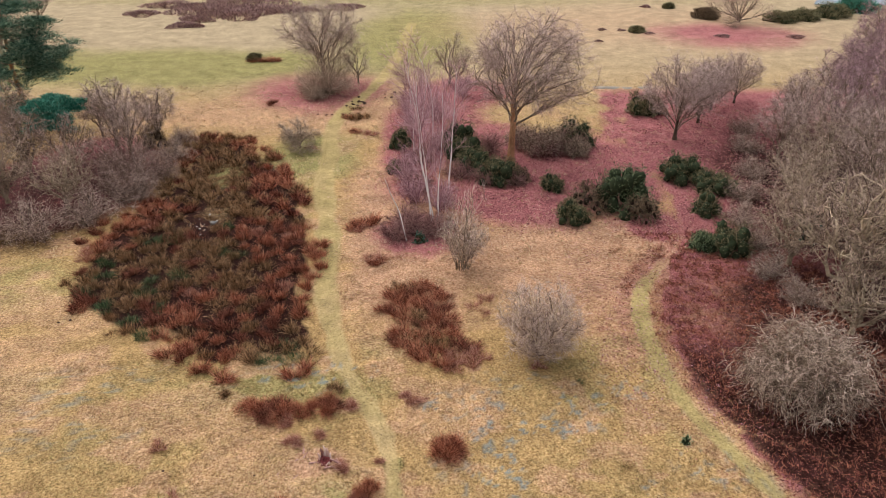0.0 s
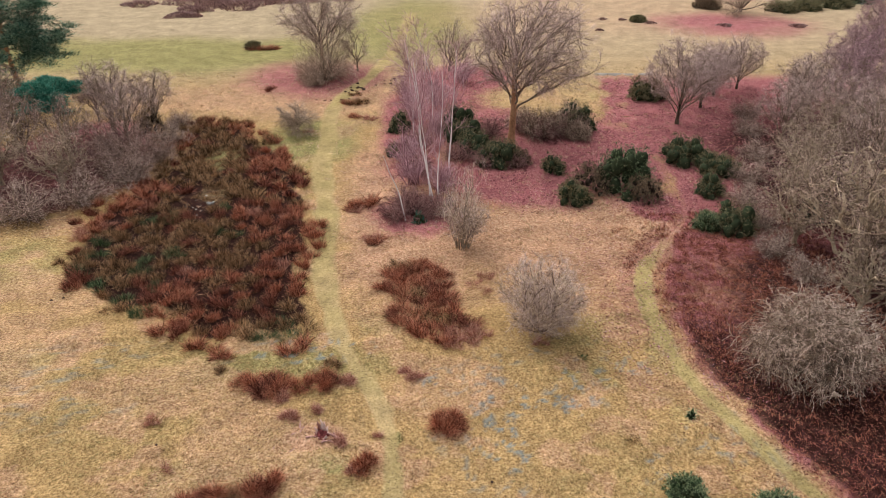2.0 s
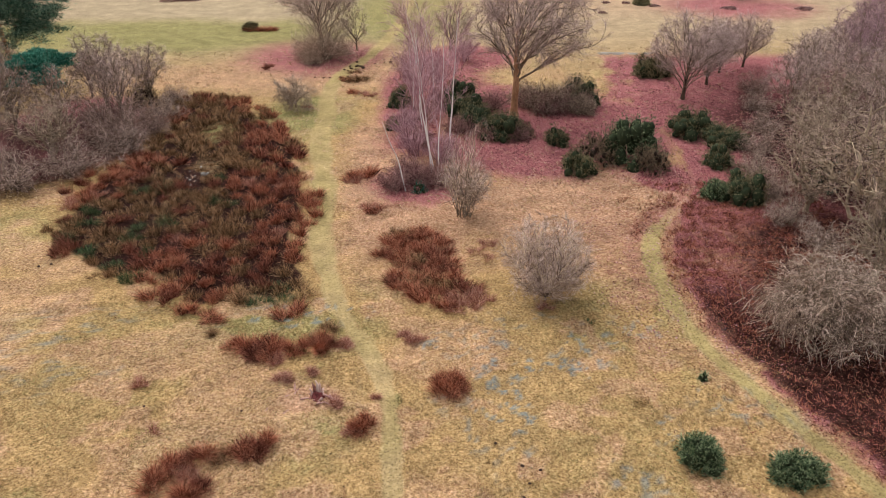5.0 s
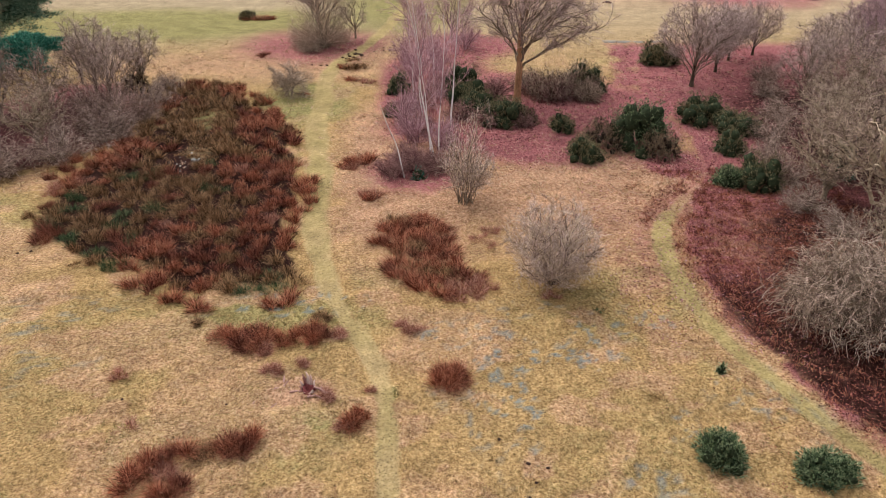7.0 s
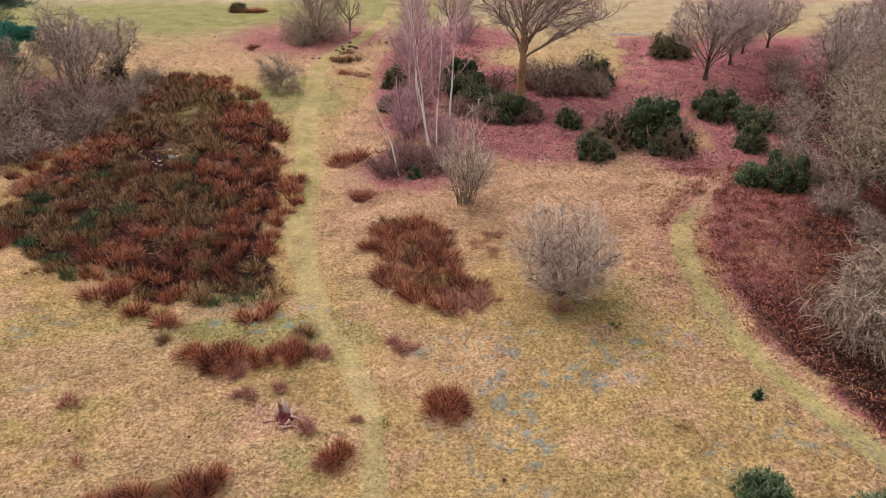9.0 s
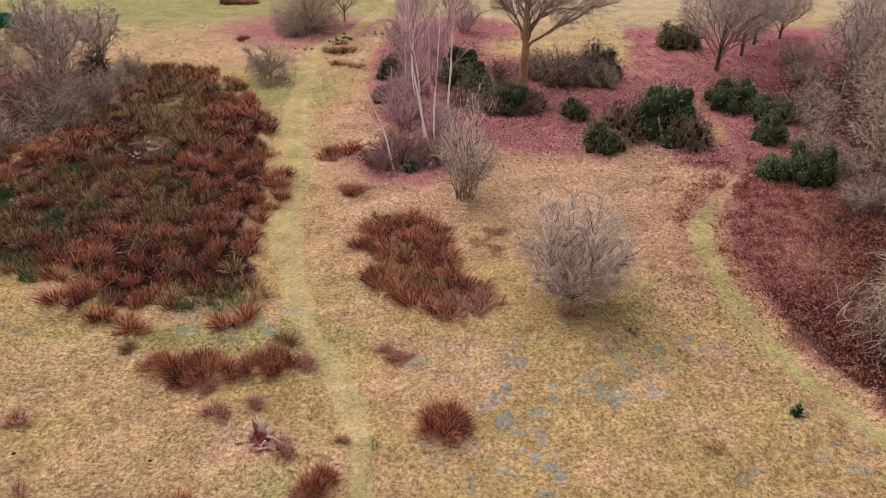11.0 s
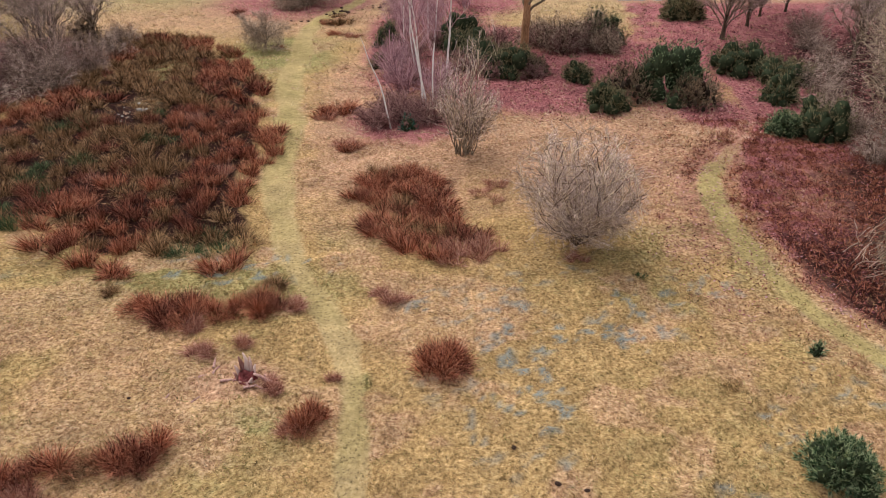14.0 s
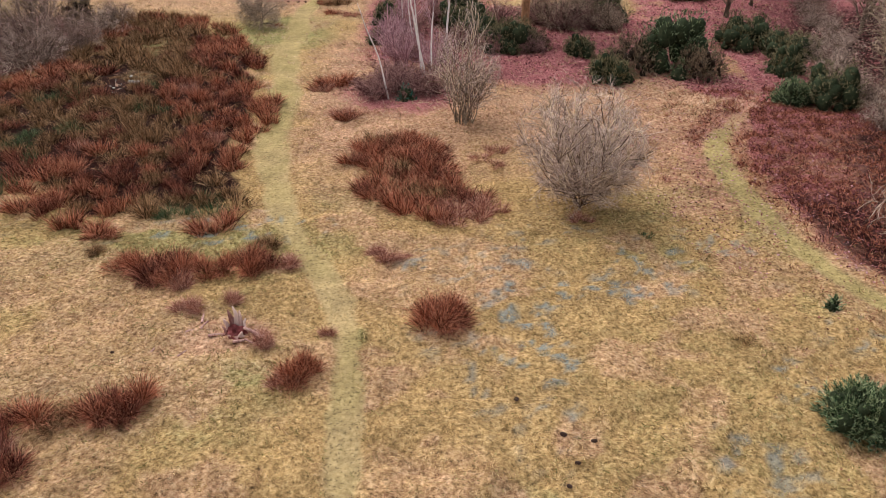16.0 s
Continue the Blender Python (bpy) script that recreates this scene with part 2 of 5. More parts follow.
BARK = mat("grey_bark", (0.09, 0.062, 0.045), (0.24, 0.18, 0.135), (0.43, 0.345, 0.265), 3.0, 0.9, 0.6, stretch=(1, 1, 0.25))
BARK_RED = mat("russet_bark", (0.12, 0.055, 0.03), (0.36, 0.185, 0.1), (0.55, 0.33, 0.2), 2.5, 0.9, 0.7, stretch=(1, 1, 0.25))
BARK_WHITE = mat("birch_bark", (0.42, 0.36, 0.35), (0.8, 0.74, 0.72), (0.88, 0.85, 0.82), 2.2, 0.6, 0.3, stretch=(1, 1, 2.5))
TWIG_GREY = mat("grey_twigs", (0.17, 0.12, 0.09), (0.44, 0.325, 0.245), (0.68, 0.54, 0.43), 0.7, 0.85, 0, "island", 0.7)
TWIG_PALE = mat("pale_twigs", (0.19, 0.13, 0.095), (0.5, 0.37, 0.275), (0.78, 0.62, 0.48), 0.7, 0.85, 0, "island", 0.7)
TWIG_BROWN = mat("brown_twigs", (0.11, 0.06, 0.048), (0.39, 0.25, 0.195), (0.7, 0.51, 0.41), 0.6, 0.85, 0, "island", 0.7)
TWIG_PURPLE = mat("purple_twigs", (0.2, 0.09, 0.108), (0.48, 0.262, 0.3), (0.72, 0.47, 0.49), 0.6, 0.85, 0, "island", 0.7)
TWIG_OAK = mat("oak_twigs", (0.22, 0.135, 0.13), (0.5, 0.345, 0.325), (0.76, 0.58, 0.54), 0.6, 0.85, 0, "island", 0.7)
TWIG_OLIVE = mat("lichened_twigs", (0.05, 0.03, 0.023), (0.28, 0.188, 0.135), (0.74, 0.57, 0.43), 0.6, 0.85, 0, "island", 0.7)
STONE = mat("pale_stone", (0.2, 0.19, 0.18), (0.38, 0.36, 0.33), (0.62, 0.6, 0.55), 5.0, 0.8, 0.4, "object", 0.5)
SOIL = mat("dark_soil", (0.02, 0.011, 0.01), (0.055, 0.032, 0.026), (0.11, 0.07, 0.055), 6.0, 0.95, 0.6)
DEAD_WOOD = mat("weathered_wood", (0.17, 0.075, 0.065), (0.46, 0.27, 0.235), (0.68, 0.51, 0.45), 4.0, 0.85, 0.6, stretch=(1, 1, 0.2))
WATER = mat("grey_water", (0.12, 0.14, 0.17), (0.17, 0.2, 0.23), (0.24, 0.27, 0.3), 0.05, 0.25, 0)
GRAVEL = mat("grey_gravel", (0.16, 0.14, 0.12), (0.26, 0.23, 0.2), (0.36, 0.33, 0.29), 1.2, 0.9, 0.3)
# bush interiors, with the shade among the needles put into the colour
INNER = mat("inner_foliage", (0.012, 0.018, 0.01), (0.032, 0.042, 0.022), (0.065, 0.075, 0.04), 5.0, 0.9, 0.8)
INNER_BROWN = mat("shaded_brown_core", (0.016, 0.01, 0.008), (0.035, 0.024, 0.018), (0.07, 0.05, 0.036), 5.0, 0.9, 0.8)
BRAMBLE_STEM = mat("bramble_stems", (0.09, 0.035, 0.035), (0.29, 0.145, 0.135), (0.5, 0.3, 0.27), 1.0, 0.85, 0, "island", 0.7)
WOOD_BARK = mat("dark_bark", (0.03, 0.02, 0.015), (0.1, 0.07, 0.052), (0.24, 0.18, 0.13), 3.0, 0.9, 0.6, stretch=(1, 1, 0.25))
RUSH_NEAR = mat("clump_rush", (0.045, 0.01, 0.006), (0.34, 0.085, 0.045), (0.68, 0.3, 0.18), 1.2, 0.8, 0, "island", 0.5, span=0.13)
# far tufts, lightened to match the haze painted on the ground
STRAW_PALE = mat("hazed_grass", (0.33, 0.225, 0.118), (0.58, 0.42, 0.24), (0.8, 0.63, 0.4), 0.7, 0.9, 0, "island", 0.3, span=0.16)
PINK_PALE = mat("hazed_russet_grass", (0.36, 0.195, 0.125), (0.62, 0.395, 0.27), (0.82, 0.61, 0.46), 0.7, 0.9, 0, "island", 0.3, span=0.16)

TWIG_HAZE = mat("mauve_twig_tips", (0.2, 0.125, 0.115), (0.45, 0.315, 0.29), (0.72, 0.56, 0.51), 0.6, 0.85, 0, "island", 0.7)
TWIG_MIST = mat("misty_twig_tips", (0.28, 0.185, 0.165), (0.56, 0.415, 0.38), (0.82, 0.66, 0.6), 0.6, 0.85, 0, "island", 0.7)
TWIG_PLUM = mat("plum_twigs", (0.1, 0.048, 0.06), (0.31, 0.175, 0.2), (0.58, 0.38, 0.4), 0.6, 0.85, 0, "island", 0.7)
TWIG_DIM = mat("dim_woodland_twigs", (0.05, 0.026, 0.025), (0.21, 0.13, 0.115), (0.54, 0.39, 0.34), 0.5, 0.85, 0, "island", 0.75)
TWIG_WOOD = mat("pale_woodland_twigs", (0.06, 0.032, 0.029), (0.31, 0.195, 0.162), (0.8, 0.62, 0.52), 0.6, 0.85, 0, "island", 0.7)
TWIG_LICHEN = mat("lichen_twigs", (0.09, 0.055, 0.037), (0.37, 0.262, 0.178), (0.82, 0.66, 0.48), 0.6, 0.85, 0, "island", 0.7)
BARK_LICHEN = mat("lichen_covered_bark", (0.12, 0.085, 0.06), (0.4, 0.31, 0.215), (0.66, 0.54, 0.4), 1.6, 0.9, 0.6, stretch=(1, 1, 0.4))
BARK_PALE = mat("pale_lichened_bark", (0.06, 0.042, 0.03), (0.24, 0.178, 0.128), (0.52, 0.415, 0.31), 2.0, 0.9, 0.6, stretch=(1, 1, 0.4))
LEAF_DARK = mat("dark_fallen_leaf", (0.045, 0.01, 0.01), (0.16, 0.04, 0.036), (0.4, 0.15, 0.12), 0.7, 0.75, 0, "island", 0.8)
LEAF_PINK = mat("mauve_fallen_leaf", (0.2, 0.06, 0.075), (0.38, 0.16, 0.185), (0.58, 0.33, 0.35), 0.7, 0.75, 0, "island", 0.8)
SPLINTER = mat("splintered_wood", (0.2, 0.08, 0.07), (0.46, 0.27, 0.23), (0.68, 0.5, 0.44), 5.0, 0.85, 0.5, "object", 0.4, stretch=(1, 1, 0.2))
ROT = mat("crimson_rotten_wood", (0.05, 0.012, 0.013), (0.19, 0.05, 0.05), (0.38, 0.15, 0.14), 8.0, 0.9, 0.6)

# ---- the ground ----
PATH_A = curve_through([(-1.6, 8), (-1.8, 14), (-2.0, 20.3), (-2.4, 25.2), (-2.75, 27.2), (-3.55, 29.5), (-4.55, 31.6), (-5.6, 33.8), (-6.5, 36.7), (-7.4, 39.9), (-8.1, 43.4), (-8.5, 47.4),
                        (-9.0, 51.9), (-9.9, 56.8), (-10.7, 61.8), (-10.9, 67.5), (-11.6, 73.5), (-11.3, 80), (-9.5, 87), (-7.5, 96), (-6, 110), (-5, 130)])
PATH_B = curve_through([(23, 12), (18.6, 18), (16.4, 21.7), (15.2, 24.4), (13.9, 27.4), (12.9, 30.4), (12.4, 33.8), (12.4, 37.6), (13.0, 41.3), (14.6, 44.1), (17.2, 47.7), (18.5, 51),
                        (19.2, 54), (19.4, 58), (19.1, 61.2), (17.5, 66), (16.8, 71), (17.0, 75), (17.9, 82), (19, 90), (24, 104), (36, 122), (50, 150)])
BED = [(-26.0, 43), (-24.6, 40.6), (-22.5, 38.6), (-19.5, 37.4), (-16.6, 36.6), (-14.6, 34.2), (-13.0, 33.4), (-11.6, 35.2), (-10.0, 34.6), (-8.0, 33.8),
       (-7.4, 35.2), (-8.0, 40), (-8.9, 44.5), (-8.9, 48.6), (-10.2, 53), (-11.2, 57.4), (-14, 63.2), (-17, 68), (-20.2, 72.2), (-23, 73), (-26.2, 72.4),
       (-25, 66), (-24.3, 62), (-25, 57), (-27, 50)]


def blob(x, y, cx, cy, rx, ry, soft=0.35, seed=0):
    """A soft, ragged oval: 1 inside, 0 outside."""
    d = np.hypot((x - cx) / rx, (y - cy) / ry)
    d = d + 0.5 * (fbm(x, y, 0.5 * min(rx, ry) + 0.5, 40 + seed) - 0.5)
    return 1 - smooth(d, 1 - soft, 1 + soft)


def covers(x, y):
    """What covers the ground at each place: leaf litter, green turf, trodden path, russet grass, dark peaty soil with
    painted shade, blue-grey moss.
    """
    warp = 1.2 * (fbm(x, y, 2.2, 60) - 0.5)
    da, db = line_dist(x, y, PATH_A) + 0.5 * warp, line_dist(x, y, PATH_B) + 0.6 * warp
    wide_a = 0.46 + 0.44 * smooth(y, 26, 48)
    wide_b = 0.58 - 0.3 * smooth(y, 41, 50)
    pa = 0.95 * (1 - smooth(da, wide_a * 0.45, wide_a * 1.45))
    pb = (0.85 - 0.55 * smooth(y, 42, 48)) * (1 - smooth(db, wide_b * 0.4, wide_b * 1.4))
    path = np.maximum(pa, pb)
    # side of the right-hand path: positive towards the wood
    bx = np.interp(y, [q[1] for q in PATH_B], [q[0] for q in PATH_B])
    off = 1.2 * smooth(y, 43, 48)
    wood = smooth(x - bx + (2.0 + 4.0 * smooth(y, 60, 68)) * warp, 0.3 - off, 1.8 - 0.8 * off + 1.5 * smooth(y, 60, 68)) * (1 - smooth(y, 84, 92)) * (1 - smooth(x, 62, 75))
    near_wood = wood * (1 - (0.12 + 0.3 * (fbm(x, y, 3.5, 52) > 0.5)) * smooth(47 - y, 0, 6) * (1 - 0.7 * smooth(x - bx, 6, 11)))
    leaf = np.maximum.reduce([near_wood, 0.95 * blob(x, y, 8.5, 60.5, 8.5, 8.5, 0.4, 1), 0.72 * blob(x, y, -14.5, 89, 10.5, 9.0, 0.7, 2), 0.75 * blob(x, y, 45, 118, 14, 9, 0.7, 3),
                              0.85 * blob(x, y, -2.5, 72, 4.0, 16, 0.5, 4), 0.9 * blob(x, y, 2, 88, 7, 6, 0.4, 5), blob(x, y, -34, 61, 8.5, 10.5, 0.3, 6),
                              0.8 * blob(x, y, -2.2, 50.5, 3.4, 4.0, 0.5, 7), 0.3 * blob(x, y, 10.8, 40.0, 2.6, 9, 0.8, 8), 0.95 * blob(x, y, 16.6, 51.3, 2.6, 2.6, 0.4, 9), 0.5 * (1 - smooth(db, 0.5, 2.0)) * smooth(y, 41, 44) * (1 - smooth(y, 54, 58)), 0.42 * (1 - smooth(np.abs(db - 1.0), 0.3, 1.2)) * smooth(y, 31, 35) * (1 - smooth(y, 54, 58)), 0.9 * blob(x, y, 14.5, 62, 5.5, 9.5, 0.4, 10), 0.75 * blob(x, y, 0.5, 77, 4.5, 9, 0.6, 44), 0.8 * blob(x, y, 4, 71, 5, 6, 0.6, 45)])
    green = np.maximum.reduce([1.0 * blob(x, y, -40, 101, 32, 10, 0.9, 11), 0.95 * blob(x, y, -5, 118, 10, 24, 0.9, 12), 0.8 * blob(x, y, -12.5, 67, 5, 7, 0.5, 13),
                               0.5 * blob(x, y, -29, 42.5, 5, 5, 0.5, 14), 0.9 * blob(x, y, -19.2, 58, 3, 8, 0.4, 42), 0.6 * blob(x, y, 0, 160, 90, 18, 0.5, 15), 0.6 * blob(x, y, -9, 32, 7, 3, 0.6, 16),
                               0.3 * blob(x, y, 6.2, 32.2, 4.5, 2.4, 0.6, 18), 0.35 * blob(x, y, 7.5, 23, 6, 6, 0.8, 28), 0.4 * blob(x, y, -16, 30, 8, 7, 0.8, 29), 0.45 * blob(x, y, -7, 24.5, 5, 4, 0.7, 19), 0.8 * blob(x, y, -5.3, 24.7, 1.3, 0.8, 0.7, 20), 0.8 * blob(x, y, -2.3, 26.2, 0.35, 0.6, 0.6, 27), 0.5 * smooth(fbm(x, y, 4.0, 71), 0.55, 0.75) * (1 - smooth(y, 80, 110)),
                               pa * (0.35 + 0.4 * smooth(fbm(x, y, 1.6, 88), 0.4, 0.65) + 0.25 * smooth(y, 38, 50)), pb * 1.15 * (1 - smooth(y, 42, 47))])
    russet = np.maximum.reduce([0.9 * blob(x, y, -2, 53, 6, 17, 0.5, 21), 0.8 * blob(x, y, 8, 46, 9, 8, 0.5, 22), 0.6 * blob(x, y, -18, 80, 22, 7, 0.6, 23),
                                0.45 * blob(x, y, 30, 125, 45, 26, 0.8, 24), 0.5 * smooth(fbm(x, y, 5.0, 75), 0.48, 0.68) * (1 - 0.7 * smooth(y, 70, 100)), 0.55 * smooth(fbm(x, y, 1.7, 77), 0.5, 0.66) * (1 - smooth(y, 55, 80)), 0.2 * blob(x, y, 15.5, 24, 5, 7, 0.6, 25), 0.95 * blob(x, y, 14.5, 47.5, 4, 6, 0.5, 30), 0.6 * blob(x, y, 9.5, 41, 4.5, 6, 0.7, 39), 0.9 * blob(x, y, -6.2, 26.5, 1.6, 1.1, 0.6, 26), 0.3 * wood * smooth(48 - y, 0, 5)])
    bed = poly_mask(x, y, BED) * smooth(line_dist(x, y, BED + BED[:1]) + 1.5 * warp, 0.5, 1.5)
    # dark mud of the bed, with the shade between rushes painted in
    peat_shade = np.maximum(bed * 0.95 * (1 - 0.55 * blob(x, y, -19.8, 62.5, 2.0, 3.2, 0.5, 37)) * (1 - 0.4 * blob(x, y, -18.2, 54.2, 1.6, 1.8, 0.6, 41)), 0.85 * blob(x, y, -19.8, 52.0, 1.5, 1.8, 0.5, 31))
    # canopy shade painted on the floor of the wood and the thicket
    peat_shade = np.maximum(peat_shade, wood * smooth(48 - y, 0, 6) * (0.74 * smooth(x - bx, 0.5, 2.0) * (1 - 0.5 * smooth(y, 33, 38)) + 0.4 * smooth(x - bx, 4.2, 8)))
    peat_shade = np.maximum(peat_shade, np.maximum(0.8 * blob(x, y, 36, 56, 12, 21, 0.5, 38), 0.6 * blob(x, y, -34, 58, 8, 12, 0.5, 40)))
    moss = 0.85 * smooth(fbm(x, y, 0.34, 81), 0.58, 0.72) * smooth(fbm(x, y, 2.4, 83), 0.42, 0.6) * np.maximum.reduce([blob(x, y, 6.5, 27, 7, 6, 0.6, 33), 0.9 * blob(x, y, -7.5, 33.2, 4, 1.6, 0.6, 34),
                                                                      0.8 * blob(x, y, -0.6, 29.5, 2, 2, 0.6, 35), 0.6 * blob(x, y, -19, 31, 4, 4, 0.6, 36)])
    return leaf, green, path, russet, peat_shade, moss


def ground_material():
    m = bpy.data.materials.new("heath_ground")
    m.use_nodes = True
    nd, lk = m.node_tree.nodes, m.node_tree.links
    bsdf = nd["Principled BSDF"]
    co = nd.new("ShaderNodeTexCoord")

    def noise_of(scale, detail=4, rough=0.6):
        n = nd.new("ShaderNodeTexNoise")
        n.inputs["Scale"].default_value, n.inputs["Detail"].default_value, n.inputs["Roughness"].default_value = scale, detail, rough
        lk.new(co.outputs["Object"], n.inputs["Vector"])
        return n.outputs["Fac"]

    def ramp(src, *stops):
        r = nd.new("ShaderNodeValToRGB")
        e = r.color_ramp.elements
        e[0].position, e[1].position = stops[0][0], stops[-1][0]
        e[0].color, e[1].color = (*stops[0][1], 1), (*stops[-1][1], 1)
        for p, c in stops[1:-1]:
            s = e.new(p)
            s.color = (*c, 1)
        lk.new(src, r.inputs[0])
        return r.outputs[0]

    def blend(fac, a, b):
        x = nd.new("ShaderNodeMix")
        x.data_type = "RGBA"
        lk.new(fac, x.inputs[0])
        lk.new(a, x.inputs[6])
        lk.new(b, x.inputs[7])
        return x.outputs[2]

    def ragged(src, amount=0.7):
        """A cover's share broken up by fine noise."""
        a = nd.new("ShaderNodeMath")
        a.operation = "MULTIPLY_ADD"
        a.inputs[1].default_value, a.inputs[2].default_value = amount, -0.5 * amount
        lk.new(patch, a.inputs[0])
        b = nd.new("ShaderNodeMath")
        b.operation = "ADD"
        lk.new(a.outputs[0], b.inputs[0])
        lk.new(src, b.inputs[1])
        c = nd.new("ShaderNodeMapRange")
        c.interpolation_type = "SMOOTHSTEP"
        c.inputs["From Min"].default_value, c.inputs["From Max"].default_value = 0.18, 0.82
        lk.new(b.outputs[0], c.inputs[0])
        return c.outputs[0]

    patch, fine, grain = noise_of(2.2, 5, 0.7), noise_of(7.0, 5, 0.75), noise_of(26.0, 4, 0.7)
    one, two = nd.new("ShaderNodeVertexColor"), nd.new("ShaderNodeVertexColor")
    one.layer_name, two.layer_name = "cover", "cover_more"
    s1, s2 = nd.new("ShaderNodeSeparateColor"), nd.new("ShaderNodeSeparateColor")
    lk.new(one.outputs[0], s1.inputs[0])
    lk.new(two.outputs[0], s2.inputs[0])
    straw = ramp(fine, (0.34, (0.175, 0.107, 0.045)), (0.5, (0.39, 0.246, 0.108)), (0.67, (0.61, 0.42, 0.207)))
    green = ramp(fine, (0.36, (0.1, 0.087, 0.03)), (0.5, (0.25, 0.215, 0.085)), (0.65, (0.42, 0.37, 0.17)))
    russet = ramp(fine, (0.36, (0.21, 0.1, 0.058)), (0.5, (0.44, 0.255, 0.155)), (0.65, (0.64, 0.425, 0.28)))
    leaf = ramp(grain, (0.36, (0.08, 0.02, 0.024)), (0.5, (0.3, 0.092, 0.098)), (0.64, (0.6, 0.3, 0.285)))
    bare = ramp(fine, (0.25, (0.3, 0.2, 0.1)), (0.5, (0.45, 0.317, 0.167)), (0.75, (0.56, 0.405, 0.23)))
    mossy = ramp(fine, (0.25, (0.21, 0.158, 0.062)), (0.5, (0.34, 0.262, 0.112)), (0.75, (0.45, 0.355, 0.165)))
    trod = blend(s1.outputs["Green"], bare, mossy)
    # peaty soil, darkened further to carry the painted shade
    peat_shade = ramp(fine, (0.3, (0.01, 0.005, 0.004)), (0.55, (0.035, 0.014, 0.011)), (0.75, (0.1, 0.045, 0.032)))
    moss = ramp(grain, (0.3, (0.13, 0.165, 0.16)), (0.7, (0.25, 0.3, 0.31)))
    # distance haze put into the straw colour: paler and greyer far off
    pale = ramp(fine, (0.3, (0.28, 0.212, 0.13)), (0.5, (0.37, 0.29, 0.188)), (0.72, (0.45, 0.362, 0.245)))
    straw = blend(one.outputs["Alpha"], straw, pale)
    col = blend(ragged(s1.outputs["Green"]), straw, green)
    col = blend(ragged(s2.outputs["Red"]), col, russet)
    col = blend(ragged(s1.outputs["Red"], 0.5), col, leaf)
    col = blend(ragged(s2.outputs["Green"]), col, peat_shade)
    col = blend(ragged(s1.outputs["Blue"], 0.35), col, trod)
    col = blend(s2.outputs["Blue"], col, moss)
    broad = noise_of(0.45, 4, 0.65)
    fleck = noise_of(3.4, 5, 0.8)
    sway = nd.new("ShaderNodeMath")
    sway.operation = "MULTIPLY_ADD"
    sway.inputs[1].default_value, sway.inputs[2].default_value = 1.2, -0.24
    lk.new(broad, sway.inputs[0])
    more = nd.new("ShaderNodeMath")
    more.operation = "MULTIPLY_ADD"
    more.inputs[1].default_value = 1.35
    lk.new(fleck, more.inputs[0])
    lk.new(sway.outputs[0], more.inputs[2])
    spot = nd.new("ShaderNodeMapRange")
    spot.interpolation_type = "SMOOTHSTEP"
    spot.inputs["From Min"].default_value, spot.inputs["From Max"].default_value = 0.32, 0.46
    spot.inputs["To Min"].default_value, spot.inputs["To Max"].default_value = 0.5, 1.09
    lk.new(noise_of(11.0, 3, 0.6), spot.inputs[0])
    both = nd.new("ShaderNodeMath")
    both.operation = "MULTIPLY"
    lk.new(more.outputs[0], both.inputs[0])
    lk.new(spot.outputs[0], both.inputs[1])
    tone = nd.new("ShaderNodeHueSaturation")
    lk.new(both.outputs[0], tone.inputs["Value"])
    lk.new(col, tone.inputs["Color"])
    lk.new(tone.outputs[0], bsdf.inputs["Base Color"])
    bsdf.inputs["Roughness"].default_value, bsdf.inputs["Specular IOR Level"].default_value = 0.95, 0.03
    bp = nd.new("ShaderNodeBump")
    bp.inputs["Strength"].default_value, bp.inputs["Distance"].default_value = 0.9, 0.12
    lk.new(fine, bp.inputs["Height"])
    bp2 = nd.new("ShaderNodeBump")
    bp2.inputs["Strength"].default_value, bp2.inputs["Distance"].default_value = 0.6, 0.04
    lk.new(grain, bp2.inputs["Height"])
    lk.new(bp.outputs[0], bp2.inputs["Normal"])
    lk.new(bp2.outputs[0], bsdf.inputs["Normal"])
    return m


GROUND = ground_material()


def spaced(lo, hi, step, far_lo, far_hi, growth=1.045):
    """Even steps between lo and hi that widen steadily beyond."""
    mid = list(np.arange(lo, hi, step))
    up, s = [mid[-1] + step], step
    while up[-1] < far_hi:
        s *= growth
        up.append(up[-1] + s)
    down, s = [mid[0] - step], step
    while down[-1] > far_lo:
        s *= growth
        down.append(down[-1] - s)
    return np.array(down[::-1] + mid + up)


def with_covers(me, x, y):
    leaf, green, path, russet, peat_shade, moss = covers(x, y)
    for name, cols in (("cover", (leaf, green, path)), ("cover_more", (russet, peat_shade, moss))):
        at = me.color_attributes.new(name, "FLOAT_COLOR", "POINT")
        # alpha: share of painted distance haze, growing with y
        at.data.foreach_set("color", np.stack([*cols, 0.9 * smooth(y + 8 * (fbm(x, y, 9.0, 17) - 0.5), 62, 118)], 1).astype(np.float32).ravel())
    return me


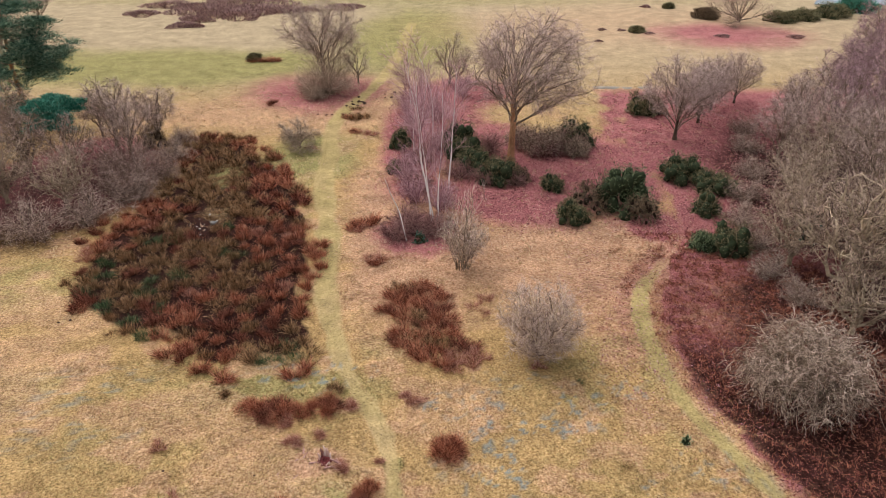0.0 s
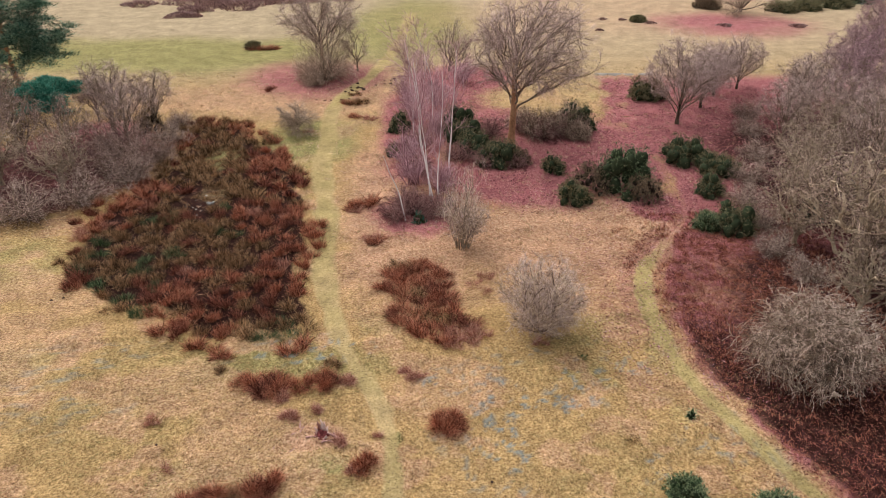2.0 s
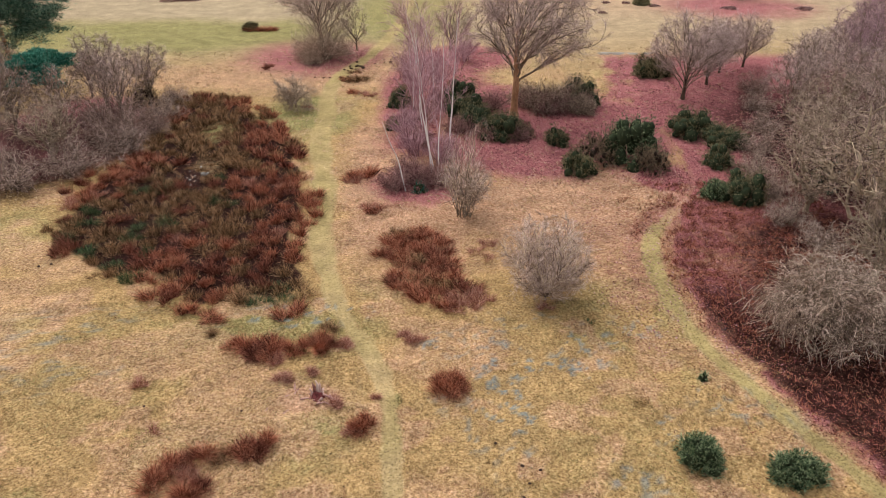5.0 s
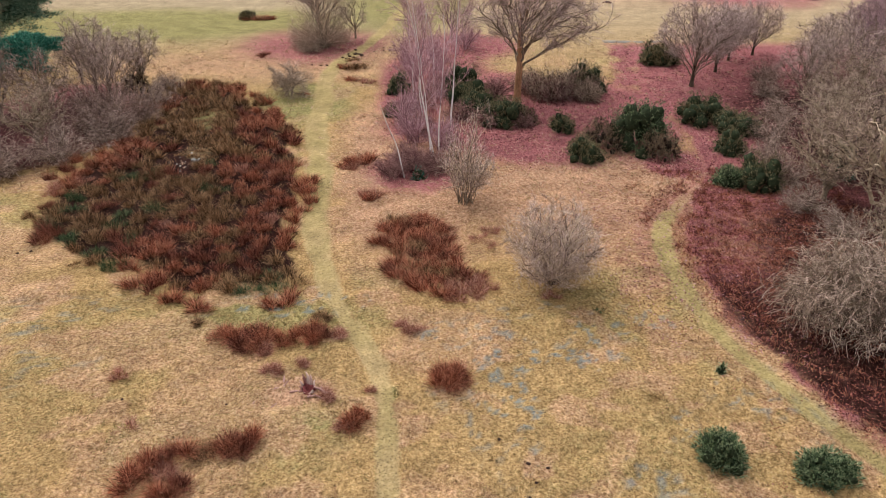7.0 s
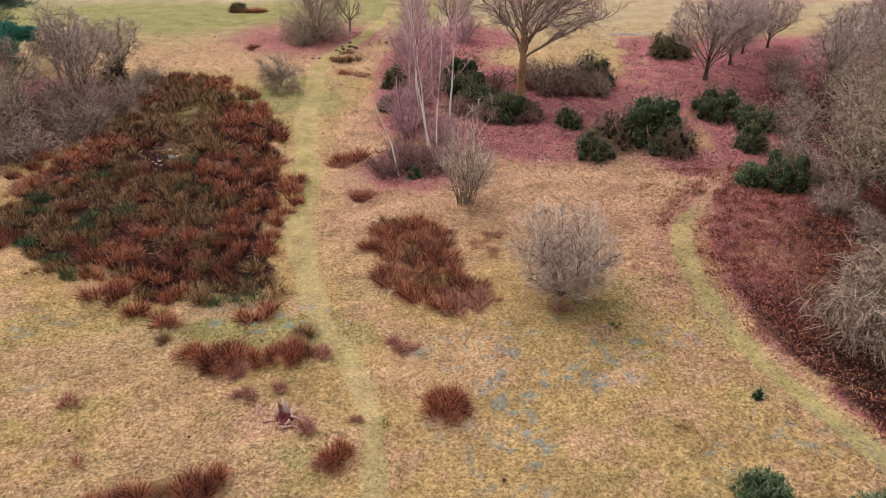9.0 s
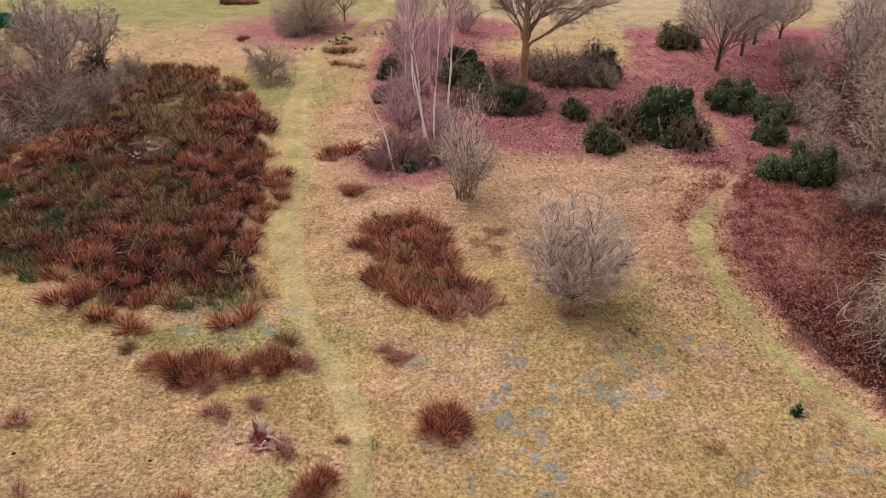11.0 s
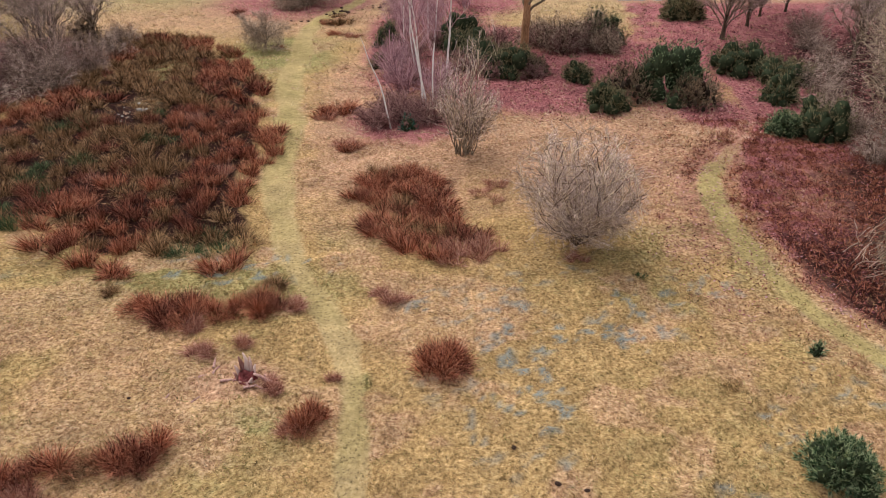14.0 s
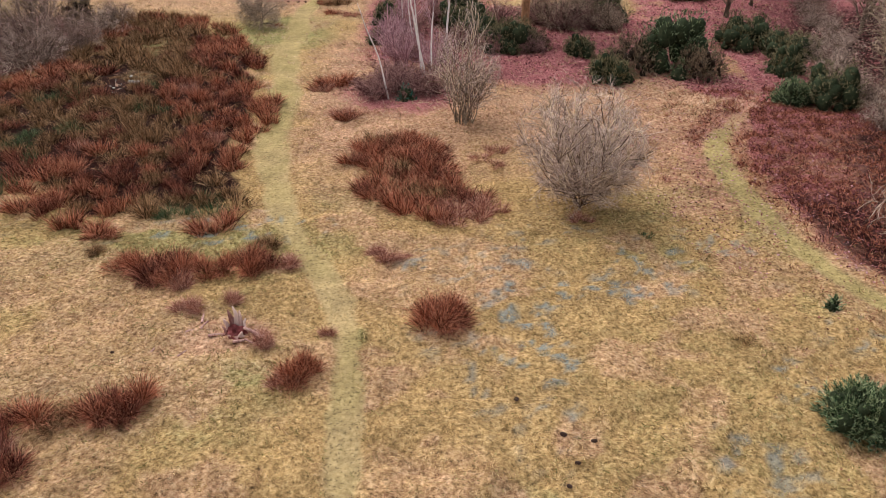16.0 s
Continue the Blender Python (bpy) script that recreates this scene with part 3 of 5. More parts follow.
def build_ground():
    xs, ys = spaced(-14, 18, 0.16, -1800, 1800, 1.05), spaced(18, 42, 0.16, -400, 2400, 1.05)
    X, Y = np.meshgrid(xs, ys)
    x, y = X.ravel(), Y.ravel()
    path = covers(x, y)[2]
    rough = tuft_z(x, y) * (1 - 0.85 * path)
    z = ground_z(x, y) + rough - 0.07 * path
    far = np.hypot(x, y - 60)
    z = z * (1 - smooth(far, 300, 700))
    ids = np.arange(len(x)).reshape(X.shape)
    f = np.stack([ids[:-1, :-1], ids[:-1, 1:], ids[1:, 1:], ids[1:, :-1]], -1).reshape(-1, 4)
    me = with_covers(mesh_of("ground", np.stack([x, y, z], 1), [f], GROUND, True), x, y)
    tagged(new("ground", me), "tussocky winter heath of straw-coloured grass, leaf litter and trodden paths", "ground", kind="structure")


build_ground()


def build_path(name, line, half, label, material=None, category="footpath"):
    """A trodden way laid over the ground, its edges running out under the turf."""
    p = np.array(line)
    t = unit(np.gradient(p, axis=0))
    side = np.stack([t[:, 1], -t[:, 0]], 1)
    offs = np.array([-1.5, -1.0, -0.5, 0, 0.5, 1.0, 1.5])
    w = half(p[:, 1])[:, None] * offs[None] * (0.85 + 0.3 * fbm(p[:, 1] * 3, p[:, 0], 2.0, 5)[:, None])
    x, y = p[:, 0:1] + side[:, 0:1] * w, p[:, 1:2] + side[:, 1:2] * w
    drop = np.array([-0.16, -0.03, 0.0, -0.015, 0.0, -0.03, -0.16])[None]
    z = ground_z(x, y) + (0.02 if material else -0.042) + drop + 0.02 * (fbm(x, y, 0.5, 12) - 0.5)
    n, k = x.shape
    ids = np.arange(n * k).reshape(n, k)
    f = np.stack([ids[:-1, :-1], ids[:-1, 1:], ids[1:, 1:], ids[1:, :-1]], -1).reshape(-1, 4)
    me = mesh_of(name, np.stack([x, y, z], -1).reshape(-1, 3), [f], material or GROUND, True)
    with_covers(me, x.ravel(), y.ravel())
    tagged(new(name, me), label, category, kind="structure")


build_path("footpath_1", PATH_A, lambda y: 0.2 + 0.42 * smooth(y, 24, 48), "narrow trodden path of pale sandy grass across the heath")
build_path("footpath_2", PATH_B, lambda y: 0.5 - 0.28 * smooth(y, 41, 50), "worn mossy path curving along the edge of the wood")


# ---- trees and shrubs ----
def plant_of(name, label, category, pieces, group=""):
    """A plant from (part name, verts, faces, material, label) pieces."""
    ob = thing(name, label, category, group)
    for pname, v, f, material, plabel in pieces:
        part(pname, mesh_of(pname, v, f if isinstance(f, list) else [f], material, pname == "trunk"), ob, plabel)
    return ob


def place(ob, x, y, turn=0.0, size=1.0, tall=None, sink=0.05):
    ob.matrix_basis = Matrix.LocRotScale((x, y, gz(x, y) - sink), Euler((0, 0, radians(turn))), (size, size, tall or size))
    return ob


def copy_to(ob, x, y, turn=0.0, size=1.0, tall=None, sink=0.05):
    m = Matrix.LocRotScale((x, y, gz(x, y) - sink), Euler((0, 0, radians(turn))), None)
    c = copy_thing(ob, m)
    c.scale = (size, size, tall or size)
    return c


def bare_tree(seed, name, label, height, spread, trunk_r, bark, twig, bole=0.35, limbs=11, wide=65, boughs=8, shoots=7, tips=7, lean=(0, 0), rise=0.05, twig_r=0.014, twig_len=0.9,
              category="tree", group="", gnarl=0.12, limb_bark=None, spray_r=0.022, curly=0.16):
    """A leafless tree: a short trunk, limbs that fan out from it into a dome, each with its boughs, and a crown of fine twigs."""
    rng = np.random.default_rng(seed)
    trunk, tr = stems(rng, [(0, 0, -0.05)], [(lean[0], lean[1], 1)], [height * bole], 7, trunk_r, trunk_r * 0.5, 0.05)
    tr[:, 0] *= 1.3
    limb, lr = sprout(rng, trunk, tr, limbs, 0.5, 1.0, (8, wide), 0, 1.0, 9, trunk_r * 0.42, 0.016, gnarl, rise, 0.0)
    # each limb reaches the dome's edge
    ax = limb[:, -1] - limb[:, 0]
    goal = 1 / np.sqrt((ax[:, 0] ** 2 + ax[:, 1] ** 2) / spread**2 + ax[:, 2] ** 2 / (height * (1 - bole * 0.8)) ** 2)
    limb = limb[:, :1] + (limb - limb[:, :1]) * (goal * rng.uniform(0.78, 1.0, len(goal)))[:, None, None]
    size = 0.5 * (spread + height * (1 - bole))
    bough, br = sprout(rng, limb, lr, boughs, 0.22, 1.0, 36, 12, size * 0.5, 6, trunk_r * 0.16, 0.011, gnarl + 0.03, rise, 0.55)
    spray, sr = sprout(rng, bough, br, shoots, 0.15, 1.0, 36, 14, size * 0.2, 4, spray_r, 0.009, curly, rise, 0.3)
    tip, pr = sprout(rng, spray, sr, tips, 0.1, 1.0, 36, 14, twig_len, 2, twig_r, 0.004, 0.12, 0.06, 0.25)
    ob = plant_of(name, label, category, [("trunk", *tubes(trunk, tr, 10), bark, ""), ("crown", *twiggy(tubes(spray, sr, 3), cones(tip, pr)), twig, "")], group)
    for i in range(limbs):
        own = slice(i * boughs, (i + 1) * boughs)
        v, f = joined(tubes(limb[i:i + 1], lr[i:i + 1], 6), tubes(bough[own], br[own], 4))
        part("limb", mesh_of("limb", v, [f], limb_bark or bark), ob)
    return ob


def bezier(rng, a, b, c, m, wobble):
    """Bent paths from a by way of b to c, with a little unsteadiness that fades at both ends."""
    t = np.linspace(0, 1, m)[None, :, None]
    p = (1 - t) ** 2 * a[:, None] + 2 * t * (1 - t) * b[:, None] + t**2 * c[:, None]
    size = np.linalg.norm(c - a, axis=1)[:, None, None]
    return p + wobble * size * np.sin(np.pi * t) * rng.normal(size=p.shape)


def fan_tree(seed, name, label, height, rx, base, trunk_r, bark, twig, limbs=14, boughs=9, shoots=7, tips=6, low=-0.15, wobble=0.03, curly=0.16, spray_r=0.02, spray_len=0.22, twig_r=0.011,
             twig_len=0.7, lean=(0, 0), limb_bark=None, tip_mat=None, group="", category="tree", limb_r=0.4, mid=0.45, up=0.03, droop=0.0, shift=(0, 0), inner=0.12, stem=0.4):
    """A leafless tree whose limbs and boughs fan evenly into a rounded crown that begins at the height base."""
    rng = np.random.default_rng(seed)
    heart = np.array([*shift, base + mid * (height - base)])
    axes = np.array([rx, rx, height - heart[2]])
    trunk, tr = stems(rng, [(0, 0, -0.05)], [(lean[0], lean[1], 1)], [base + stem * (height - base)], 8, trunk_r, trunk_r * 0.35, 0.04)
    tr[:, 0] *= 1.3
    k = np.arange(limbs)
    u = low + (0.97 - low) * (k + 0.5) / limbs
    a = k * 2.39996 + rng.uniform(-0.3, 0.3, limbs)
    d = np.stack([np.cos(a) * np.sqrt(1 - u * u), np.sin(a) * np.sqrt(1 - u * u), u], 1)
    s = np.clip(base / (base + stem * (height - base)) * 0.8 + 0.5 * (k + 0.5) / limbs, 0.05, 0.98)
    at = s * 7
    i0 = np.minimum(at.astype(int), 6)
    start = trunk[0, i0] * (1 - (at - i0))[:, None] + trunk[0, i0 + 1] * (at - i0)[:, None]
    end = heart + d * axes * rng.uniform(0.64, 0.84, (limbs, 1))
    size = np.linalg.norm(end - start, axis=1)[:, None]
    bend = start + 0.42 * size * unit(unit(end - start) + np.array([0, 0, 0.42]))
    limb = bezier(rng, start, bend, end, 9, wobble)
    taper = np.linspace(0, 1, 9)[None]
    lr = trunk_r * limb_r * rng.uniform(0.7, 1.15, (limbs, 1)) * (1 - taper) ** 0.8 + 0.014
    # boughs reach for their own places on the crown's edge
    q = np.tile((np.arange(boughs) + 0.5) / boughs, limbs) * 0.75 + 0.2 + rng.uniform(-0.05, 0.05, limbs * boughs)
    own = np.repeat(k, boughs)
    at = np.clip(q, 0, 0.97) * 8
    i0 = at.astype(int)
    w = (at - i0)[:, None]
    bs = limb[own, i0] * (1 - w) + limb[own, i0 + 1] * w
    tangent = unit(limb[own, i0 + 1] - limb[own, i0])
    bd = unit(d[own] + 0.56 * rng.normal(size=(limbs * boughs, 3)))
    bd[:, 2] = np.where(bd[:, 2] < low - 0.1, low - 0.1, bd[:, 2])
    be = heart + bd * axes * rng.uniform(0.6, 0.88, (limbs * boughs, 1))
    reach = np.linalg.norm(be - bs, axis=1)[:, None]
    be = bs + (be - bs) * np.minimum(1, 0.62 * rx / reach)
    reach = np.minimum(reach, 0.62 * rx)
    bough = bezier(rng, bs, bs + tangent * reach * 0.45, be, 6, wobble * 1.3)
    first = np.minimum(lr[own, i0] * 0.7, trunk_r * 0.16)[:, None]
    br = first * (1 - np.linspace(0, 1, 6)[None]) + 0.01

    def within(p):
        """Shortens each shoot that would grow beyond the crown's uneven edge."""
        off = (p[:, [0, -1]] - heart) / axes
        far = np.linalg.norm(off, axis=-1)
        edge = 1.0 + 0.22 * (fbm(3 * np.arctan2(off[:, 1, 1], off[:, 1, 0]) + 9, 4 * off[:, 1, 2], 1.0, seed % 50, 2) - 0.5)
        k = np.clip((edge - far[:, 0]) / np.maximum(far[:, 1] - far[:, 0], 1e-3), 0.12, 1.0)
        p = p[:, :1] + (p - p[:, :1]) * np.where(far[:, 1] > edge, k, 1.0)[:, None, None]
        p[..., 2] = np.maximum(p[..., 2], 0.05)
        return p

    spray, sr = sprout(rng, bough, br, shoots, inner, 1.0, 36, 14, spray_len * rx, 4, spray_r, 0.008, curly, up - droop, 0.3)
    spray = within(spray)
    tip, pr = sprout(rng, spray, sr, tips, 0.1, 1.0, 36, 14, twig_len, 2, twig_r, 0.004, 0.12, 0.05 - droop, 0.25)
    tip = within(tip)
    pieces = [("trunk", *tubes(trunk, tr, 10), bark, "")]
    if tip_mat:
        pieces += [("crown", *tubes(spray, sr, 3), twig, ""), ("outer_crown", *cones(tip, pr), tip_mat, "")]
    else:
        pieces += [("crown", *twiggy(tubes(spray, sr, 3), cones(tip, pr)), twig, "")]
    ob = plant_of(name, label, category, pieces, group)
    if category == "shrub":
        v, f = tubes(limb, lr, 5)
        w, g = tubes(bough, br, 3)
        part("wood", mesh_of("wood", np.concatenate([v, w]), [np.concatenate([f, g + len(v)])], limb_bark or bark), ob)
        return ob
    for i in range(limbs):
        mine = slice(i * boughs, (i + 1) * boughs)
        v, f = joined(tubes(limb[i:i + 1], lr[i:i + 1], 6), tubes(bough[mine], br[mine], 4))
        part("limb", mesh_of("limb", v, [f], limb_bark or bark), ob)
    return ob


def rounded(paths, rx, height):
    """Draws what strays beyond the dome back to its uneven surface."""
    x, y, z = paths[..., 0], paths[..., 1], np.maximum(paths[..., 2], 0)
    q = np.sqrt((x**2 + y**2) / rx**2 + z**2 / height**2)
    edge = 0.84 + 0.22 * fbm(3.0 * np.arctan2(y, x) + 9, 4.0 * z / height, 1.0, 57, 2)
    out = np.where(q > edge, (edge + 0.16 * np.tanh((q - edge) * 2)) / np.maximum(q, 1e-6), 1.0)
    return paths * out[..., None]


def shrub(seed, name, label, rx, height, n_stems, twig, bark, shoots=10, fine=6, droop=0.0, twig_r=0.012, twig_len=0.6, group="", category="shrub", low=0.12, m2=4, spread_base=0.12, sec_r=0.017, curly=0.2, stem_r=(0.018, 0.05), sec_len=0.42, even=0.72, wander=0.11, split=False, tip_mat=None):
    """A many-stemmed leafless shrub whose twigs end on a rounded dome."""
    rng = np.random.default_rng(seed)
    th = rng.uniform(0, 2 * np.pi, n_stems)
    el = np.arcsin(rng.uniform(low, 1, n_stems))
    d = np.stack([np.cos(th) * np.cos(el), np.sin(th) * np.cos(el), np.sin(el)], 1)
    reach = 1 / np.sqrt((d[:, 0] ** 2 + d[:, 1] ** 2) / rx**2 + d[:, 2] ** 2 / height**2)
    start = np.stack([rng.normal(0, spread_base * rx, n_stems), rng.normal(0, spread_base * rx, n_stems), np.full(n_stems, -0.05)], 1)
    main, mr = stems(rng, start, d + np.array([0, 0, 0.35]), reach * rng.uniform(even, 0.98, n_stems), 7, rng.uniform(*stem_r, n_stems), 0.008, wander, -0.035)
    sec, sr = sprout(rng, main, mr, shoots, 0.22, 1.0, 42, 16, sec_len * (rx + height) * 0.5, m2, sec_r, 0.008, curly, 0.03 - droop, 0.45)
    tip, pr = sprout(rng, sec, sr, fine, 0.1, 1.0, 42, 18, twig_len, 2, twig_r, 0.004, 0.22, 0.03 - droop, 0.25)
    main, sec, tip = (rounded(w, rx, height) for w in (main, sec, tip))
    crown = [("crown", *tubes(sec, sr, 3), twig, ""), ("outer_crown", *cones(tip, pr), tip_mat, "")] if tip_mat else [("crown", *twiggy(tubes(sec, sr, 3), cones(tip, pr)), twig, "")]
    if split:
        ob = plant_of(name, label, category, crown, group)
        for i in range(n_stems):
            v, f = tubes(main[i:i + 1], mr[i:i + 1], 5)
            part("stem", mesh_of("stem", v, [f], bark), ob)
        return ob
    return plant_of(name, label, category, [("wood", *tubes(main, mr, 5), bark, "")] + crown, group)


def ball():
    bm = bmesh.new()
    bmesh.ops.create_icosphere(bm, subdivisions=2, radius=1)
    v = np.array([tuple(p.co) for p in bm.verts])
    f = np.array([[p.index for p in q.verts] for q in bm.faces])
    bm.free()
    return v, f


BALL_V, BALL_F = ball()


def gorse(seed, name, label, rx, height, needles, n=420, spines=9, size=0.26, lobes=0.25, group="", category="gorse bush", ry=None):
    """An evergreen bush: woody stems and, over a lobed dome, upright shoots of spiny needles."""
    rng = np.random.default_rng(seed)
    ry = ry or rx
    # a few rounded heads make up the outline
    k = 24
    u = (np.arange(k) + 0.5) / k
    hth = np.arange(k) * 2.39996 + rng.uniform(-0.5, 0.5, k)
    hel = np.arcsin(np.clip(u * 0.95 + rng.uniform(-0.05, 0.05, k), 0, 1))
    heads = np.stack([np.cos(hth) * np.cos(hel), np.sin(hth) * np.cos(hel), np.sin(hel)], 1) * rng.uniform(0.46, 0.8, (k, 1))
    heads = np.concatenate([heads, [[0, 0, 0.3]]])
    own = rng.integers(0, k + 1, n)
    d = unit(rng.normal(size=(n, 3)) + np.array([0, 0, 0.25]))
    rad = rng.uniform(0.2, 0.36, k + 1) * (1 + lobes * (rng.uniform(0, 1, k + 1) - 0.5))
    q = heads[own] + d * (rad[own] * (1.1 - 0.55 * rng.uniform(0, 1, n) ** 1.5))[:, None]
    p = q * np.array([rx, ry, height])
    p[:, 2] = np.abs(p[:, 2])
    axis = unit(d * 0.8 + unit(p + 1e-6) * 0.3 + np.array([0, 0, 0.5]) + 0.25 * rng.normal(size=(n, 3)))
    s = rng.uniform(0, 1, (n, spines))
    base = p[:, None] + axis[:, None] * (s * size * 0.9)[..., None]
    aim = unit(axis[:, None] + 0.5 * across(np.repeat(axis[:, None], spines, 1), rng))
    v, qd, t = blades(rng, base.reshape(-1, 3), aim.reshape(-1, 3), size * rng.uniform(0.6, 1.3, n * spines), size * 0.15 * rng.uniform(0.7, 1.3, n * spines), 0.1, 1)
    m = 16
    main, mr = stems(rng, rng.normal(0, 0.05, (m, 3)) * [rx, ry, 0], d[:m] * [rx, ry, height] + [0, 0, 0.3 * height], np.full(m, 0.7 * max(rx, height)) * rng.uniform(0.5, 0.9, m), 5, 0.03, 0.01)
    # cores of inner foliage, coloured dark for the shade within each head
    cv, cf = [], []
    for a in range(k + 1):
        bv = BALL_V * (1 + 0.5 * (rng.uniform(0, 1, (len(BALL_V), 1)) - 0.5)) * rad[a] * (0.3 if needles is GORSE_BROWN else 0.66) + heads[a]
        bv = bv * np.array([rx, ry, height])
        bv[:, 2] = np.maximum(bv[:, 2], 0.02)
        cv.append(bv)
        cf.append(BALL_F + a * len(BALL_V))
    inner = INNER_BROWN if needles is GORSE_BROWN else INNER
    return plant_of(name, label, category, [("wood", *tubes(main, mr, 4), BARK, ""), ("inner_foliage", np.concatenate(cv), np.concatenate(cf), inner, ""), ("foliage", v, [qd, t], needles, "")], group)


def stalks(rng, n, reach, height, width, bend, segs=3, tufts=6):
    """The stalks of one clump: several tufts of uneven height, each fanning out and arching over."""
    a, r = rng.uniform(0, 2 * np.pi, tufts), 0.55 * reach * np.sqrt(rng.uniform(0, 1, tufts))
    mid = np.stack([r * np.cos(a), r * np.sin(a)], 1)
    own = rng.integers(0, tufts, n)
    th, q = rng.uniform(0, 2 * np.pi, n), np.sqrt(rng.uniform(0, 1, n))
    base = np.concatenate([mid[own] + (0.16 * reach * q)[:, None] * np.stack([np.cos(th), np.sin(th)], 1), np.full((n, 1), -0.03)], 1)
    lean = np.concatenate([np.stack([np.cos(th), np.sin(th)], 1) * (0.66 * q * rng.uniform(0.3, 1.2, n))[:, None] + 0.42 * mid[own] / reach + 0.12 * rng.normal(size=(n, 2)), np.ones((n, 1))], 1)
    size = height * rng.uniform(0.6, 1.1, tufts)[own] * rng.uniform(0.6, 1.15, n)
    return blades(rng, base, unit(lean), size, width * rng.uniform(0.7, 1.4, n), bend * rng.uniform(0.5, 1.5, n)[:, None], segs)


def tussock(seed, name, label, material, n=230, reach=0.95, height=0.95, group="", category="rush tussock", width=0.03, bend=0.5, segs=3, tufts=6):
    """A tuft of many arching stalks."""
    v, q, t = stalks(np.random.default_rng(seed), n, reach, height, width, bend, segs, tufts)
    return tagged(new(name, mesh_of(name, v, [q, t], material)), label, category, group)


# the oak, with a russet trunk and a fan of purple-grey twigs
place(fan_tree(11, "oak_tree", "tall bare oak, russet trunk, fan of purplish twigs", 14.8, 7.3, 4.0, 0.34, BARK_RED, TWIG_OAK, limbs=17, boughs=14, shoots=8, tips=10, low=-0.45, wobble=0.022, curly=0.11, twig_r=0.0068, twig_len=0.8,
               limb_bark=BARK_PALE, tip_mat=TWIG_HAZE, limb_r=0.27, spray_r=0.0105, spray_len=0.18, up=0.06, lean=(0.05, 0), shift=(1.3, 0)), 6.4, 65.0, 0)

# birches on the bramble mound
def birch(seed, x, y, height, lean, label, crown=True, r=0.055, turn=0.0):
    rng = np.random.default_rng(seed)
    trunk, tr = stems(rng, [(0, 0, -0.05)], [(lean[0], lean[1], 1)], [height], 10, r, 0.012, 0.06)
    pieces = [("trunk", *tubes(trunk, tr, 8), BARK_WHITE, "white birch bark")]
    if crown:
        limb, lr = sprout(rng, trunk, tr, 22, 0.3, 1.0, 38, 10, height * 0.26, 6, 0.022, 0.008, 0.1, 0.05, 0.55)
        bough, br = sprout(rng, limb, lr, 7, 0.2, 1.0, 34, 12, height * 0.11, 4, 0.012, 0.006, 0.12, 0.0, 0.3)
        tip, pr = sprout(rng, bough, br, 7, 0.15, 1.0, 32, 12, 0.55, 2, 0.009, 0.004, 0.1, -0.04, 0.2)
        pieces += [("crown", *twiggy(joined(tubes(limb, lr, 4), tubes(bough, br, 3)), cones(tip, pr)), TWIG_PURPLE, "purple-brown twigs")]
    return place(plant_of("birch_tree", label, "birch", pieces, "birches on the mound"), x, y, turn)


birch(21, -0.75, 51.7, 11.5, (-0.17, 0.03), "slender white-stemmed birch with bare purple twigs", r=0.055)
birch(22, -0.6, 51.9, 12.6, (-0.06, 0.03), "tall white-stemmed birch with bare purple twigs", r=0.062)
birch(23, -0.5, 52.0, 10.5, (0.1, 0.08), "slender white-stemmed birch with bare purple twigs", r=0.05)
birch(24, 0.45, 57.7, 11.5, (-0.01, 0.0), "straight pale birch rising behind the mound", r=0.075)
birch(25, -1.7, 60.5, 9.5, (-0.05, 0.0), "young purple-twigged birch behind the mound", r=0.05)
birch(26, -2.6, 66, 8.5, (0.02, 0.0), "young purple-twigged birch behind the mound", r=0.05)
birch(27, -1.0, 71, 10.0, (0.0, 0.0), "white-stemmed birch in the purple thicket", r=0.06)
birch(28, -3.2, 76, 8.0, (0.05, 0.0), "young purple-twigged birch in the thicket", r=0.05)
birch(29, -2.75, 49.6, 5.6, (-0.16, 0.02), "dead leaning birch stem, bare and pale", crown=False, r=0.055)

# the sapling beside the mound, and the two grey shrubs in the open
place(shrub(31, "hawthorn_sapling", "slender leafless thorn with many upright grey stems", 2.0, 9.6, 34, TWIG_LICHEN, BARK_PALE, shoots=14, fine=7, low=0.82, twig_len=0.5, stem_r=(0.012, 0.035), sec_len=0.32, curly=0.14, twig_r=0.008, split=True, tip_mat=TWIG_MIST), 1.35, 45.1)
place(fan_tree(32, "willow_shrub", "rounded leafless grey shrub of dense thin stems", 5.6, 3.1, 0.15, 0.08, TWIG_LICHEN, TWIG_PALE, limbs=34, boughs=8, shoots=7, tips=8, low=-0.75, wobble=0.05, curly=0.2, spray_r=0.0075, spray_len=0.22, twig_r=0.005,
               twig_len=0.42, tip_mat=TWIG_MIST, category="shrub", limb_r=0.2, mid=0.46, stem=0.04), 5.55, 34.7)
place(fan_tree(33, "thorn_thicket", "broad dome of tangled pale leafless twigs beside the path", 5.2, 4.5, 0.1, 0.12, BARK_PALE, TWIG_WOOD, limbs=34, boughs=10, shoots=7, tips=5, low=-0.12, wobble=0.07, curly=0.34, spray_r=0.02, spray_len=0.26, twig_r=0.012,
               twig_len=0.45, tip_mat=TWIG_PALE, category="shrub", limb_r=0.35, mid=0.3, stem=0.05, inner=0.35, droop=0.26), 19.0, 30.9)

